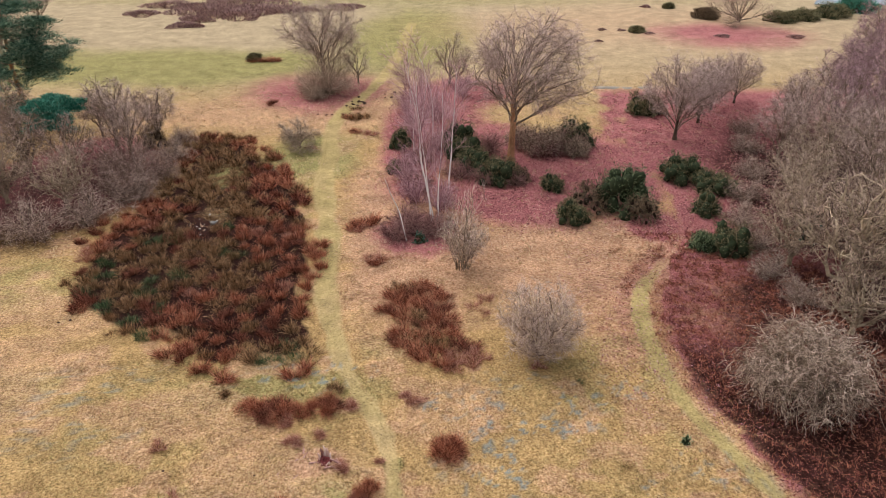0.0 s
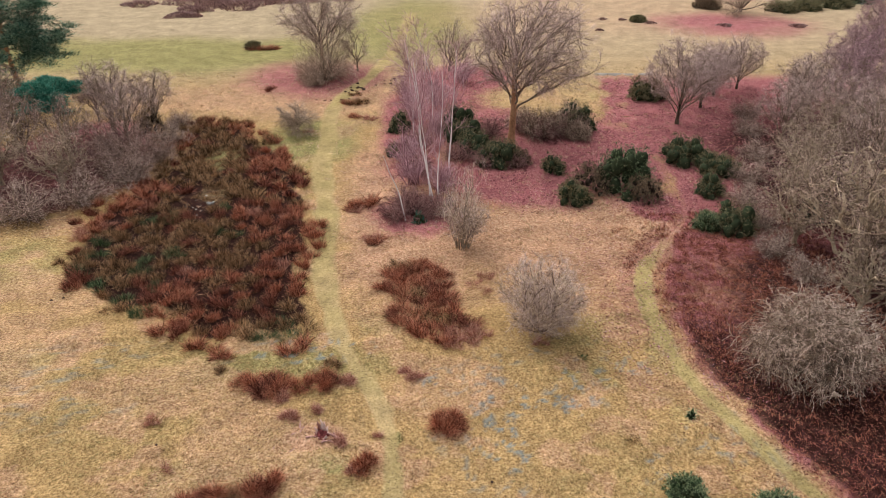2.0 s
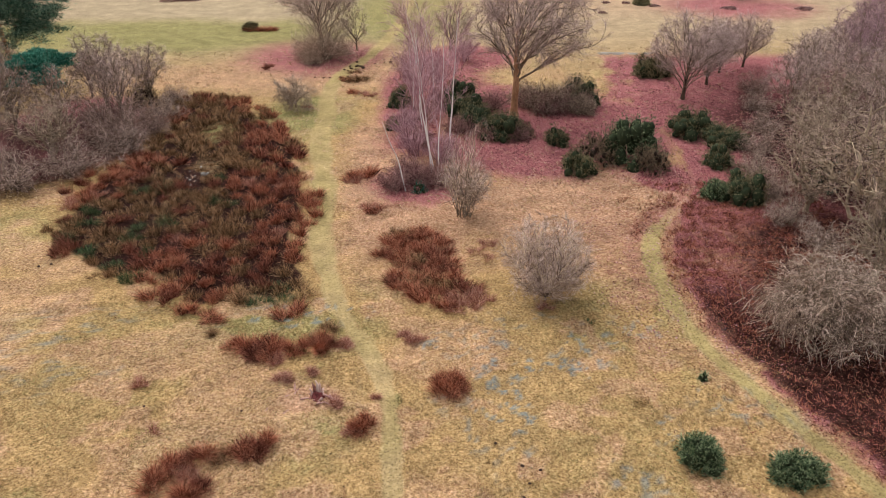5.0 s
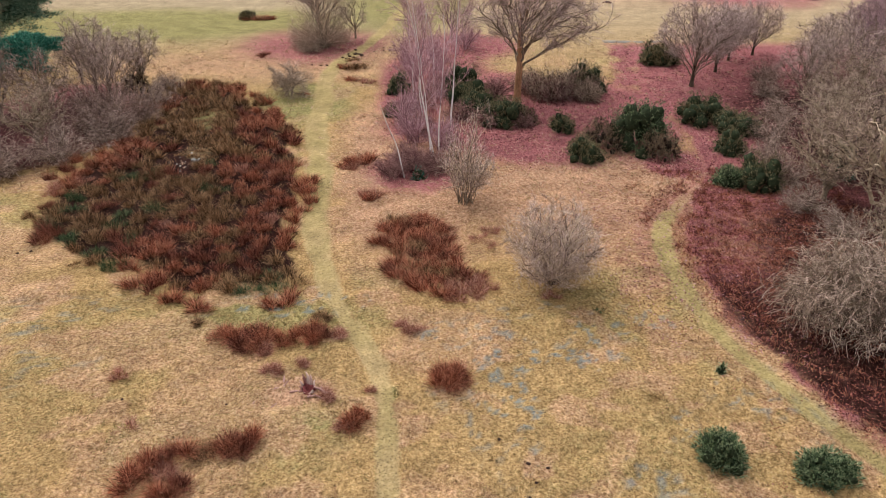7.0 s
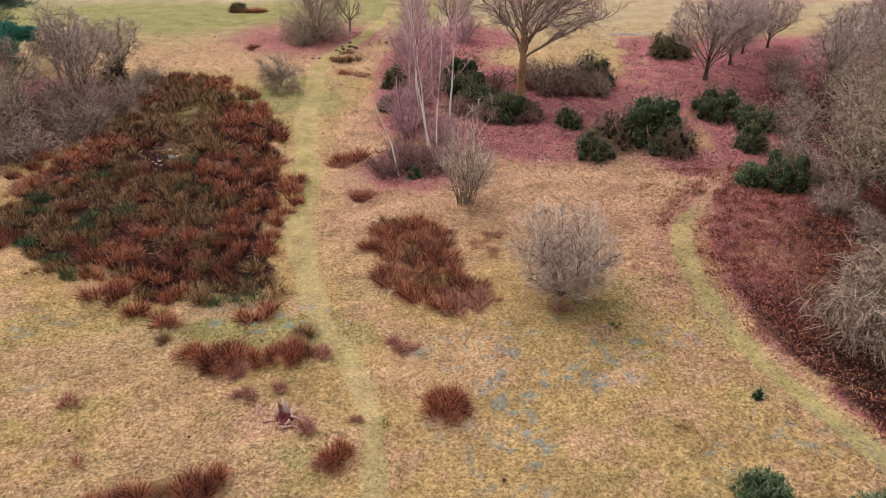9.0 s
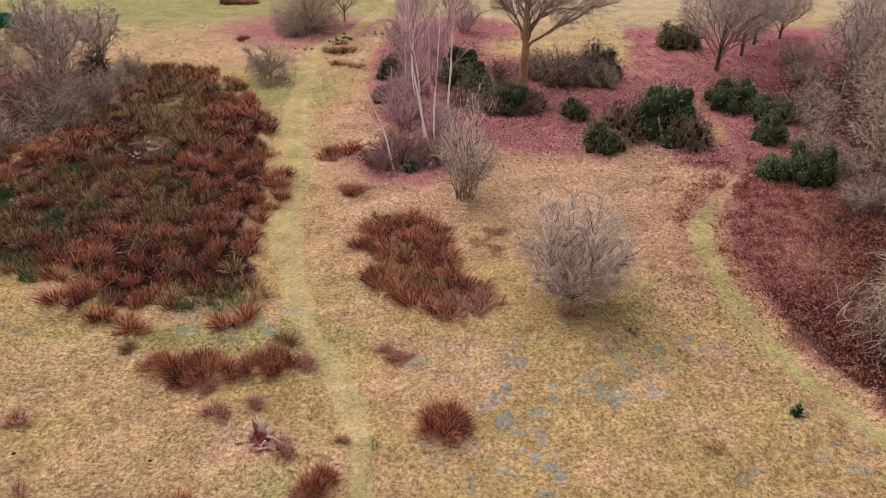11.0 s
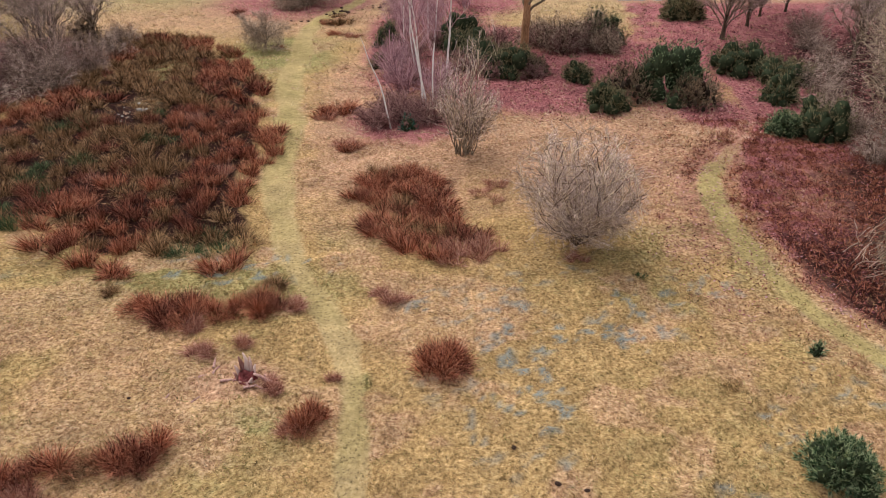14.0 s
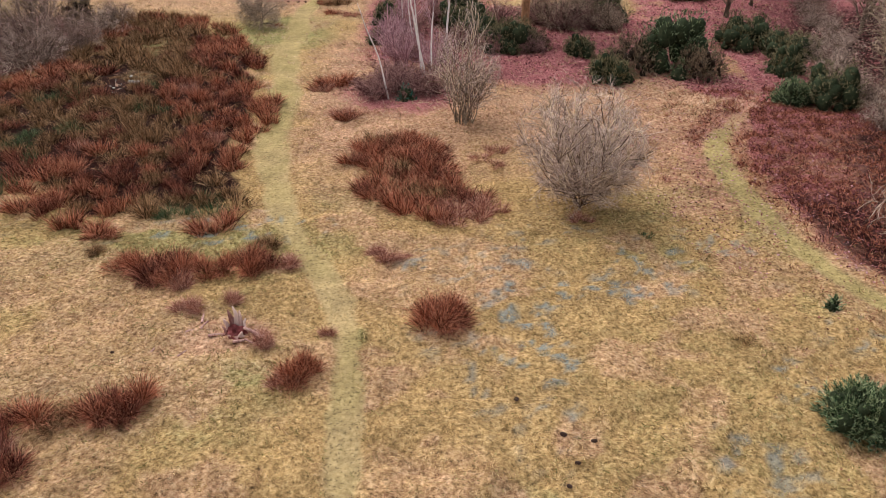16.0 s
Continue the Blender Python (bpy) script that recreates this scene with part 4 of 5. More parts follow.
# bare trees of the wood on the right and the thicket on the left, each from one of a few kinds
kind_a = fan_tree(41, "woodland_tree", "bare woodland tree with a dense crown of pale brown twigs", 9.6, 4.4, 1.2, 0.2, BARK_PALE, TWIG_WOOD, limbs=13, boughs=8, shoots=5, tips=5, low=-0.1, wobble=0.05, curly=0.25, spray_r=0.028, spray_len=0.26, twig_r=0.014,
                  tip_mat=TWIG_DIM, group="bare trees of the wood", limb_r=0.45, inner=0.3)
kind_b = fan_tree(42, "woodland_tree", "gnarled bare woodland tree with lichened pale twigs", 8.4, 4.9, 0.8, 0.24, BARK_LICHEN, TWIG_OLIVE, limbs=14, boughs=8, shoots=6, tips=4, low=-0.3, wobble=0.085, curly=0.4, spray_r=0.03, twig_r=0.014, tip_mat=TWIG_DIM,
                  twig_len=0.7, inner=0.35, spray_len=0.25, group="bare trees of the wood", limb_r=0.5, droop=0.04)
kind_f = fan_tree(46, "woodland_tree", "bare woodland tree with a hazy mauve-grey crown", 9.2, 4.4, 1.2, 0.18, BARK_PALE, TWIG_WOOD, limbs=13, boughs=8, shoots=6, tips=6, low=-0.05, wobble=0.04, curly=0.2, spray_r=0.022, spray_len=0.24, twig_r=0.013,
                  tip_mat=TWIG_HAZE, group="bare trees of the wood", limb_r=0.42, inner=0.25, up=0.06)
kind_g = fan_tree(47, "woodland_tree", "big many-limbed bare tree, pale lichened limbs fanning upward", 11.2, 5.0, 1.3, 0.32, BARK_LICHEN, TWIG_OLIVE, limbs=16, boughs=8, shoots=6, tips=5, low=-0.2, wobble=0.06, curly=0.34, spray_r=0.027, spray_len=0.24,
                  twig_r=0.012, tip_mat=TWIG_DIM, group="bare trees of the wood", limb_r=0.5, inner=0.3)
kind_c = fan_tree(43, "woodland_tree", "bare birch-like tree with a hazy purple crown", 10.0, 4.2, 1.6, 0.16, BARK, TWIG_PLUM, limbs=13, boughs=8, shoots=6, tips=7, low=0.0, twig_r=0.013, tip_mat=TWIG_PLUM, group="bare trees of the wood", limb_r=0.4, up=0.08)
kind_d = shrub(44, "thicket_bush", "leafless grey-brown bush at the thicket's edge", 3.2, 4.2, 60, TWIG_WOOD, BARK_PALE, shoots=10, fine=5, twig_r=0.016, twig_len=0.6, group="thicket bushes", droop=0.06, m2=5, sec_r=0.028, curly=0.45, sec_len=0.36, low=0.05)
kind_e = shrub(45, "thicket_bush", "tall leafless bush of purplish brown stems", 3.6, 6.6, 60, TWIG_BROWN, BARK_PALE, shoots=11, fine=6, twig_r=0.015, twig_len=0.8, group="thicket bushes", low=0.2, sec_r=0.024, curly=0.3, sec_len=0.34, tip_mat=TWIG_DIM)
place(kind_g, 25.6, 39.6, 10, 1.0)
place(kind_a, 31.2, 48.6, 130, 1.0)
place(kind_f, 34.8, 70.0, 60, 0.85)
place(kind_b, 24.4, 45.2, 80, 0.8)
place(kind_c, 44, 71, 0, 1.1)
place(kind_d, 23.2, 51.4, 0, 0.62)
place(kind_e, -28.6, 61.8, 0, 1.0)
for k, x, y, turn, s in (
        # the wood's edge and its depth, on the side of the curving path
        (kind_b, 28.6, 44.2, 200, 0.95), (kind_b, 24.6, 36.6, 20, 0.72), (kind_a, 30.8, 36.5, 300, 1.1), (kind_g, 31.2, 42.0, 130, 1.0), (kind_b, 27.0, 49.6, 240, 0.85), (kind_b, 28.8, 54.8, 300, 0.8),
        (kind_a, 33.6, 53.2, 250, 1.0), (kind_b, 32.2, 59.0, 100, 0.85), (kind_f, 36.2, 57.8, 70, 1.0), (kind_a, 37.0, 46.0, 140, 1.2), (kind_f, 31.4, 64.6, 30, 0.8), (kind_f, 35.6, 64.0, 320, 0.92), (kind_f, 40.0, 62.5, 10, 1.0),
        (kind_c, 39.2, 68.5, 200, 0.95), (kind_c, 43.5, 66.0, 90, 1.05), (kind_f, 38.4, 74.8, 160, 0.8), (kind_c, 42.5, 77.0, 45, 0.9), (kind_c, 47.5, 74.0, 300, 1.0), (kind_c, 46.5, 82.0, 260, 0.9),
        (kind_c, 51.5, 80.0, 200, 1.0), (kind_c, 51.0, 88.0, 120, 0.9), (kind_c, 56.0, 90.0, 20, 1.0), (kind_c, 41.0, 54.5, 90, 1.1), (kind_c, 58.0, 99.0, 60, 1.0), (kind_c, 64.0, 103.0, 150, 1.05), (kind_c, 62.0, 94.0, 240, 1.0), (kind_c, 70.0, 108.0, 10, 1.0),
        # the thicket beyond the rush bed
        (kind_b, -31.0, 55.4, 40, 0.74), (kind_a, -32.6, 60.8, 220, 0.72), (kind_f, -29.2, 65.4, 110, 0.78), (kind_f, -28.4, 70.6, 150, 0.72), (kind_b, -36.6, 56.6, 260, 0.8), (kind_b, -41.5, 54.8, 10, 0.8), (kind_a, -37.0, 61.6, 80, 0.78), (kind_a, -42.5, 61.5, 330, 0.85),
        (kind_f, -32.4, 69.6, 30, 0.86), (kind_f, -35.0, 72.5, 200, 0.62), (kind_a, -41.5, 68.5, 250, 0.8), (kind_a, -48.0, 64.0, 170, 0.9), (kind_a, -66, 112, 0, 0.8), (kind_c, -74, 122, 90, 0.9), (kind_a, -78, 134, 60, 1.0), (kind_a, -68, 128, 200, 0.9)):
    copy_to(k, x, y, turn, s)
for k, x, y, turn, s in ((kind_d, -31.6, 50.4, 60, 0.95), (kind_d, -28.4, 52.8, 40, 0.9), (kind_d, -35.6, 49.4, 10, 0.95), (kind_d, -26.4, 57.0, 300, 0.85), (kind_d, -40, 48.5, 60, 0.95), (kind_e, -25.4, 61.4, 100, 0.62), (kind_e, -27.0, 58.4, 30, 0.8), (kind_d, -25.8, 66.0, 30, 0.72),
                         (kind_d, -26.0, 70.6, 200, 0.6), (kind_d, 22.4, 43.8, 330, 0.6), (kind_d, 23.4, 47.8, 150, 0.6), (kind_d, 25.2, 56.4, 260, 0.66), (kind_d, 27.8, 61.4, 20, 0.62), (kind_d, 29.6, 67.6, 90, 0.6), (kind_e, 31.0, 72.4, 10, 0.55), (kind_d, 23.2, 40.4, 70, 0.55)):
    copy_to(k, x, y, turn, s)

# open-grown trees further off
place(fan_tree(51, "field_tree", "bare spreading tree over pink leaf litter", 11.6, 6.8, 2.0, 0.24, BARK, TWIG_GREY, limbs=14, boughs=10, shoots=7, tips=8, low=-0.1, curly=0.11, tip_mat=TWIG_HAZE, twig_r=0.009, twig_len=0.9, limb_r=0.36), -14.8, 91.5)
place(shrub(52, "thorn_bush", "dense grey leafless bush below a taller tree", 4.2, 8.2, 90, TWIG_PALE, BARK_PALE, shoots=11, fine=7, twig_r=0.014), -14.0, 88.2)
place(shrub(53, "pale_bush", "low pale grey leafless bush", 1.8, 3.3, 40, TWIG_PALE, BARK, shoots=8, fine=6, twig_r=0.012), -15.3, 86.2)
place(bare_tree(54, "small_tree", "small bare tree leaning over the leaf litter", 5.4, 2.6, 0.13, BARK, TWIG_GREY, bole=0.3, limbs=8, boughs=6, shoots=6, tips=5, twig_len=0.7), -10.6, 92.5)
place(bare_tree(55, "hawthorn", "small rounded bare hawthorn standing in the grass", 3.3, 2.3, 0.13, BARK, TWIG_GREY, bole=0.2, limbs=13, wide=92, boughs=8, shoots=7, tips=6, rise=0.0, twig_len=0.55), -14.2, 69.6)
place(bare_tree(56, "field_tree", "bare dark-stemmed small tree in the heath", 6.4, 3.0, 0.2, BARK, TWIG_GREY, bole=0.2, limbs=10, boughs=7, shoots=7, tips=5, twig_len=0.7), 1.0, 91.3)
glade = fan_tree(57, "glade_tree", "bare tree with upswept branches above crimson leaf litter", 9.4, 4.9, 0.9, 0.19, WOOD_BARK, TWIG_OAK, limbs=13, boughs=10, shoots=7, tips=10, low=-0.25, curly=0.11, tip_mat=TWIG_HAZE, limb_bark=BARK, limb_r=0.32, twig_r=0.0075, spray_r=0.013, group="trees of the glade")
place(glade, 23.4, 70.5)
copy_to(glade, 27.4, 75.8, 120, 0.82)
copy_to(glade, 30.3, 80.5, 230, 0.7)
copy_to(glade, 33.8, 83, 30, 0.72)
place(bare_tree(58, "spreading_tree", "wide low bare tree on a patch of pink leaves", 6.8, 6.2, 0.3, BARK, TWIG_BROWN, bole=0.12, limbs=14, wide=88, boughs=7, shoots=6, tips=5, twig_r=0.02), 50, 127)


# ---- evergreens ----
def pine(seed, name, label, height, spread, needles, clumps, low, bare=True):
    rng = np.random.default_rng(seed)
    trunk, tr = stems(rng, [(0, 0, -0.05)], [(0.04, 0.02, 1)], [height * 0.95], 8, 0.28 * height / 12, 0.05, 0.04)
    limb, lr = sprout(rng, trunk, tr, 22, low, 0.98, 74, 9, spread, 6, 0.09 * height / 12, 0.02, 0.09, 0.03, 0.55)
    bough, br = sprout(rng, limb, lr, 12, 0.25, 1.0, 46, 12, spread * 0.34, 4, 0.03, 0.012, 0.1, 0.06, 0.4)
    ends = np.concatenate([bough[:, -1], bough[:, -2], bough[:, -3], limb[:, -1]])
    ends = ends[rng.permutation(len(ends))[:clumps]]
    n, k = len(ends), 230
    off = rng.normal(size=(n, k, 3)) * np.array([0.48, 0.48, 0.13]) * (0.045 * height + 0.4)
    aim = unit(off * [1, 1, 1.2] + np.array([0, 0, 0.45]) + 0.25 * rng.normal(size=(n, k, 3)))
    v, q, t = blades(rng, (ends[:, None] + off).reshape(-1, 3), aim.reshape(-1, 3), (0.014 * height + 0.15) * rng.uniform(0.6, 1.2, n * k), np.full(n * k, 0.06), 0.1, 1)
    return plant_of(name, label, "pine", [("trunk", *tubes(trunk, tr, 8), BARK_RED, ""), ("wood", *joined(tubes(limb, lr, 4), tubes(bough, br, 3)), BARK, ""), ("foliage", v, [q, t], needles, "")])


place(pine(61, "scots_pine", "dark green Scots pine with layered needle clumps", 13.2, 8.4, PINE, 330, 0.12), -46.5, 80)
place(pine(62, "young_pine", "low spreading young pine with blue-green needles", 5.6, 3.6, FIR, 150, 0.74), -36.0, 66.8)

near_gorse = "rounded green gorse bush standing in the dry grass"
place(gorse(71, "gorse_bush", near_gorse, 0.98, 1.45, GORSE, 1500, 13, 0.14, 0.3), 10.35, 22.4)
place(gorse(72, "gorse_bush", "low spreading green gorse bush in the dry grass", 1.25, 1.0, GORSE, 1400, 13, 0.14, 0.3, ry=1.0), 13.9, 21.7)
place(gorse(73, "gorse_seedling", "small green gorse seedling beside the path", 0.26, 0.5, GORSE, 60, 8, 0.13, 0.15), 12.05, 27.6)
place(tussock(74, "green_herb", "tiny low tuft of green herb in the grass", RUSH_GREEN, 90, 0.6, 0.2, "", "herb", 0.03, 0.5, 2), 7.8, 32.6)
for seed, x, y, rx, h, needle, label in (
        (75, 10.3, 52.6, 1.5, 1.9, GORSE_DARK, "low dark gorse bush in front of a taller one"), (76, 12.2, 54.9, 2.2, 3.0, GORSE_BROWN, "browned gorse bush beside a green one"), (77, 14.9, 55.0, 2.8, 3.9, GORSE, "large deep green gorse bush by the path"),
        (78, 15.8, 52.8, 1.6, 2.5, GORSE_BROWN, "half-dead gorse bush with rusty stems"), (79, 9.5, 58.6, 1.1, 1.6, GORSE_DARK, "small dark gorse bush in the leaf litter"), (80, 21.2, 60.8, 2.4, 2.4, GORSE_DARK, "low dark gorse bush by the path"),
        (81, 23.2, 58.0, 2.3, 2.1, GORSE_DARK, "low spreading dark gorse bush"), (82, 21.3, 53.6, 1.4, 1.9, GORSE_DARK, "small dark gorse bush at the wood's edge"), (83, 20.8, 47.2, 1.8, 2.7, GORSE_DARK, "dark gorse bush at the wood's edge"),
        (84, 19.1, 47.6, 1.1, 1.5, GORSE, "small green gorse bush at the wood's edge"), (85, 5.0, 60.9, 2.1, 2.3, GORSE_DARK, "dark olive gorse bush in front of the oak"), (104, 6.6, 60.6, 1.2, 1.4, GORSE_BROWN, "low olive-brown gorse bush in front of the oak"), (86, 3.2, 63.0, 2.3, 2.6, GORSE_DARK, "dark evergreen bush beside the oak"), (105, 2.2, 65.6, 2.1, 2.6, GORSE_DARK, "dark evergreen bush among brambles"),
        (87, 1.8, 68.0, 2.3, 3.0, GORSE_DARK, "tall dark evergreen bush near the oak"), (89, 13.2, 69.0, 2.2, 3.0, GORSE_DARK, "dark olive gorse bush above the path"),
        (90, -4.2, 69.0, 1.3, 2.2, GORSE_DARK, "dark evergreen bush below the birches"), (91, -4.0, 63.0, 1.2, 1.3, GORSE_DARK, "low dark evergreen bush below the birches"), (92, 22.6, 79.2, 2.1, 2.3, GORSE_DARK, "dark green bush beside the far path"),
        (93, 33.5, 52.5, 1.6, 4.5, FIR, "small green conifer in the wood"), (94, 27.2, 48.8, 1.0, 3.6, FIR, "small green holly in the wood"), (95, -28.8, 69.5, 1.5, 2.6, GORSE_BROWN, "dark bush at the thicket's edge"),
        (96, 57.2, 127.7, 2.6, 1.5, GORSE_DARK, "dark gorse clump on the far heath"), (97, 62.0, 129.5, 3.0, 1.7, GORSE_DARK, "dark gorse clump on the far heath"), (98, 68.5, 133, 3.6, 1.9, GORSE_DARK, "dark gorse clump on the far heath"),
        (99, 75, 138, 4.2, 2.3, FIR, "green conifers in the far hedge"), (100, 31.3, 120.5, 1.3, 0.7, GORSE_DARK, "low dark bush on the far heath"), (101, 42, 141, 1.0, 0.8, GORSE_DARK, "low dark bush on the far heath"),
        (102, 45.5, 131, 2.4, 2.0, GORSE_BROWN, "brown bush on the far heath"), (103, -26.5, 104.5, 1.0, 0.8, GORSE_DARK, "low dark bush on the far grass")):
    place(gorse(seed, "gorse_bush" if needle is not FIR else "evergreen_bush", label, rx, h, needle, int(400 + 420 * rx), 9, 0.17 if y < 75 else 0.36, 0.3), x, y)

for seed, x, y, r, h in ((141, 9.6, 67.6, 2.5, 3.3), (142, 11.8, 68.8, 2.6, 3.5), (143, 8.0, 69.4, 2.2, 2.8), (144, 12.9, 66.6, 1.8, 2.2)):
    place(shrub(seed, "thorn_bush", "dense grey-brown leafless bush beside the oak", r, h, 60, TWIG_OLIVE, WOOD_BARK, shoots=11, fine=7, twig_r=0.014, twig_len=0.5, sec_r=0.022, curly=0.4, droop=0.05, group="bushes round the oak"), x, y)

# brambles under the birches and round the oak
for seed, x, y, r, h in ((111, -2.0, 50.6, 2.3, 1.7), (112, -3.7, 50.0, 1.9, 1.3), (113, -0.5, 50.9, 1.9, 1.7), (132, -2.8, 52.2, 2.2, 1.6), (114, 1.6, 62.0, 2.2, 1.7), (115, 4.6, 67.5, 2.4, 2.2), (116, 8.2, 68.5, 2.4, 2.0), (117, -2.3, 59, 2.3, 1.8), (118, -2.2, 65, 2.4, 2.2), (119, -0.3, 68.5, 2.2, 2.2), (128, 9.6, 66.8, 2.3, 2.3), (129, 12.0, 67.8, 2.5, 2.4), (130, 4.0, 60.8, 1.9, 1.6), (131, 6.4, 60.4, 1.7, 1.2)):
    place(shrub(seed, "bramble_mound", "tangled mound of purple-brown bramble stems", r, h, 46, BRAMBLE_STEM, BRAMBLE_STEM, shoots=8, fine=6, droop=0.06, twig_len=0.45, twig_r=0.009, group="brambles"), x, y)
place(gorse(120, "holly_seedling", "small green holly among the brambles", 0.5, 0.9, FIR, 70, 9, 0.2, 0.1), -1.75, 49.2)
# tall purple sapling haze behind the mound
for seed, x, y, h in ((121, -2.4, 56.5, 3.6), (122, -0.2, 55.0, 3.2), (123, -3.2, 61.0, 4.0), (124, -3.0, 72.5, 5.5), (125, -0.8, 77.5, 5.0), (126, -4.0, 80.0, 4.2), (127, 2.5, 86.0, 4.4)):
    place(shrub(seed, "birch_scrub", "thicket of thin purple birch saplings", 2.0, h, 30, TWIG_PURPLE, TWIG_PURPLE, shoots=9, fine=6, low=0.7, twig_len=0.5, twig_r=0.009, group="birch scrub"), x, y)


# ---- rushes ----
RUSHES = [tussock(200 + i, "rush_tussock", label, m, int(n * 1.6), 1.0, 0.9, "rushes of the boggy bed", width=0.021, bend=0.6, segs=2, tufts=7) for i, (m, n, label) in enumerate((
    (RUSH, 260, "red-brown rush tussock in a boggy bed"), (RUSH, 230, "red-brown rush tussock in a boggy bed"), (RUSH_DARK, 250, "dark brown rush tussock in a boggy bed"), (RUSH_OLIVE, 250, "olive-brown rush tussock in a boggy bed"),
    (RUSH_OLIVE, 230, "olive-brown rush tussock in a boggy bed"), (RUSH_PALE, 230, "faded russet rush tussock in a boggy bed"), (RUSH_GREEN, 220, "green rush tussock among brown ones")))]
FINE = [tussock(230 + i, "rush_clump", label, m, 900, 0.92, 0.95, "rushes in the open grass", "rush clump", 0.014, 0.6, 3, 11) for i, (m, label) in enumerate((
    (RUSH_NEAR, "red-brown rush clump in the open grass"), (RUSH_DARK, "dark brown rush clump in the open grass"), (RUSH_PALE, "faded rush clump in the open grass"), (RUSH_OLIVE, "low olive-brown rush clump in the grass")))]
fine_of = {0: 0, 1: 0, 2: 1, 3: 3, 4: 3, 5: 2, 6: 3}
fine_used = [False] * 4
first_used = [False] * len(RUSHES)


def rush(kind, x, y, size, turn, tall=None, group="", label=""):
    """The first of each kind is set down, the rest are copies."""
    if not first_used[kind] and not group:
        first_used[kind] = True
        return place(RUSHES[kind], x, y, turn, size, tall)
    c = copy_to(RUSHES[kind], x, y, turn, size, tall)
    return tagged(c, label, "", group)


rng = np.random.default_rng(7)
spots = []
while len(spots) < 330:
    x, y = rng.uniform(-28, -7), rng.uniform(33, 74)
    wob = 2.6 * (float(fbm(np.array([x]), np.array([y]), 2.6, 44)[0]) - 0.5)
    if not poly_mask(np.array([x + wob]), np.array([y + wob]), BED)[0] or np.hypot((x + 19.0) / 1.9, (y - 53.2) / 2.7) < 1 or np.hypot((x + 19.8) / 1.5, (y - 62.5) / 2.6) < 1:
        continue
    if any(np.hypot(x - a, y - b) < 1.0 for a, b in spots):
        if rng.random() > 0.03:
            continue
    spots.append((x, y))
far_rush = {0: [], 2: [], 3: []}
for x, y in spots:
    edge = float(np.min(line_dist(np.array([x]), np.array([y]), BED + BED[:1])))
    olive = float(fbm(np.array([x]), np.array([y]), 5.0, 33)[0]) + 0.25 * min(edge / 5, 1) - 0.1 * (y > 60)
    u = rng.random()
    if olive > 0.57:
        kind = 6 if u < 0.19 else 3 if u < 0.55 else 4 if u < 0.85 else 2
    else:
        kind = 0 if u < 0.35 else 1 if u < 0.62 else 2 if u < 0.85 else 5 if u < 0.95 else 3
    size, turn, tall = rng.uniform(0.6, 1.05), rng.uniform(0, 360), rng.uniform(0.65, 1.25)
    if y < 52.5:
        rush(kind, x, y, size, turn, tall)
    else:
        far_rush[{0: 0, 1: 0, 5: 0, 2: 2}.get(kind, 3)].append((x, y, size, tall))
for kind, where in far_rush.items():
    vs, qs, ts, k = [], [], [], 0
    for x, y, size, tall in where:
        v, q, t = stalks(rng, 230, 0.95 * size, 0.95 * tall, 0.036, 0.6, 2)
        vs.append(v + np.array([x, y, gz(x, y)]))
        qs.append(q + k)
        ts.append(t + k)
        k += len(v)
    me = mesh_of("rushes", np.concatenate(vs), [np.concatenate(qs), np.concatenate(ts)], {0: RUSH, 2: RUSH_DARK, 3: RUSH_OLIVE}[kind])
    tagged(new("far_rushes", me), {0: "red-brown", 2: "dark brown", 3: "olive-brown"}[kind] + " rushes at the far end of the boggy bed", "rushes", kind="stuff")
for i in range(46):
    a, q = rng.uniform(0, 6.28), math.sqrt(rng.random())
    cx, cy, rx, ry = (-18.3, 54.0, 1.6, 2.2) if i < 24 else (-19.8, 62.5, 1.4, 2.5)
    rush(4 if rng.random() < 0.7 else 3, cx + rx * q * math.cos(a), cy + ry * q * math.sin(a), rng.uniform(0.4, 0.7), rng.uniform(0, 360), rng.uniform(0.2, 0.4), "sedge in the bed's clearings", "low olive sedge tuft in a clearing of the bed")
rush(5, 5.5, 33.8, 0.6, 40, 0.5, "outlying rushes", "russet rush tuft at the foot of a grey shrub")
for kind, used in enumerate(first_used):
    if not used:
        place(RUSHES[kind], -15 - kind, 46, 0, 1.0)

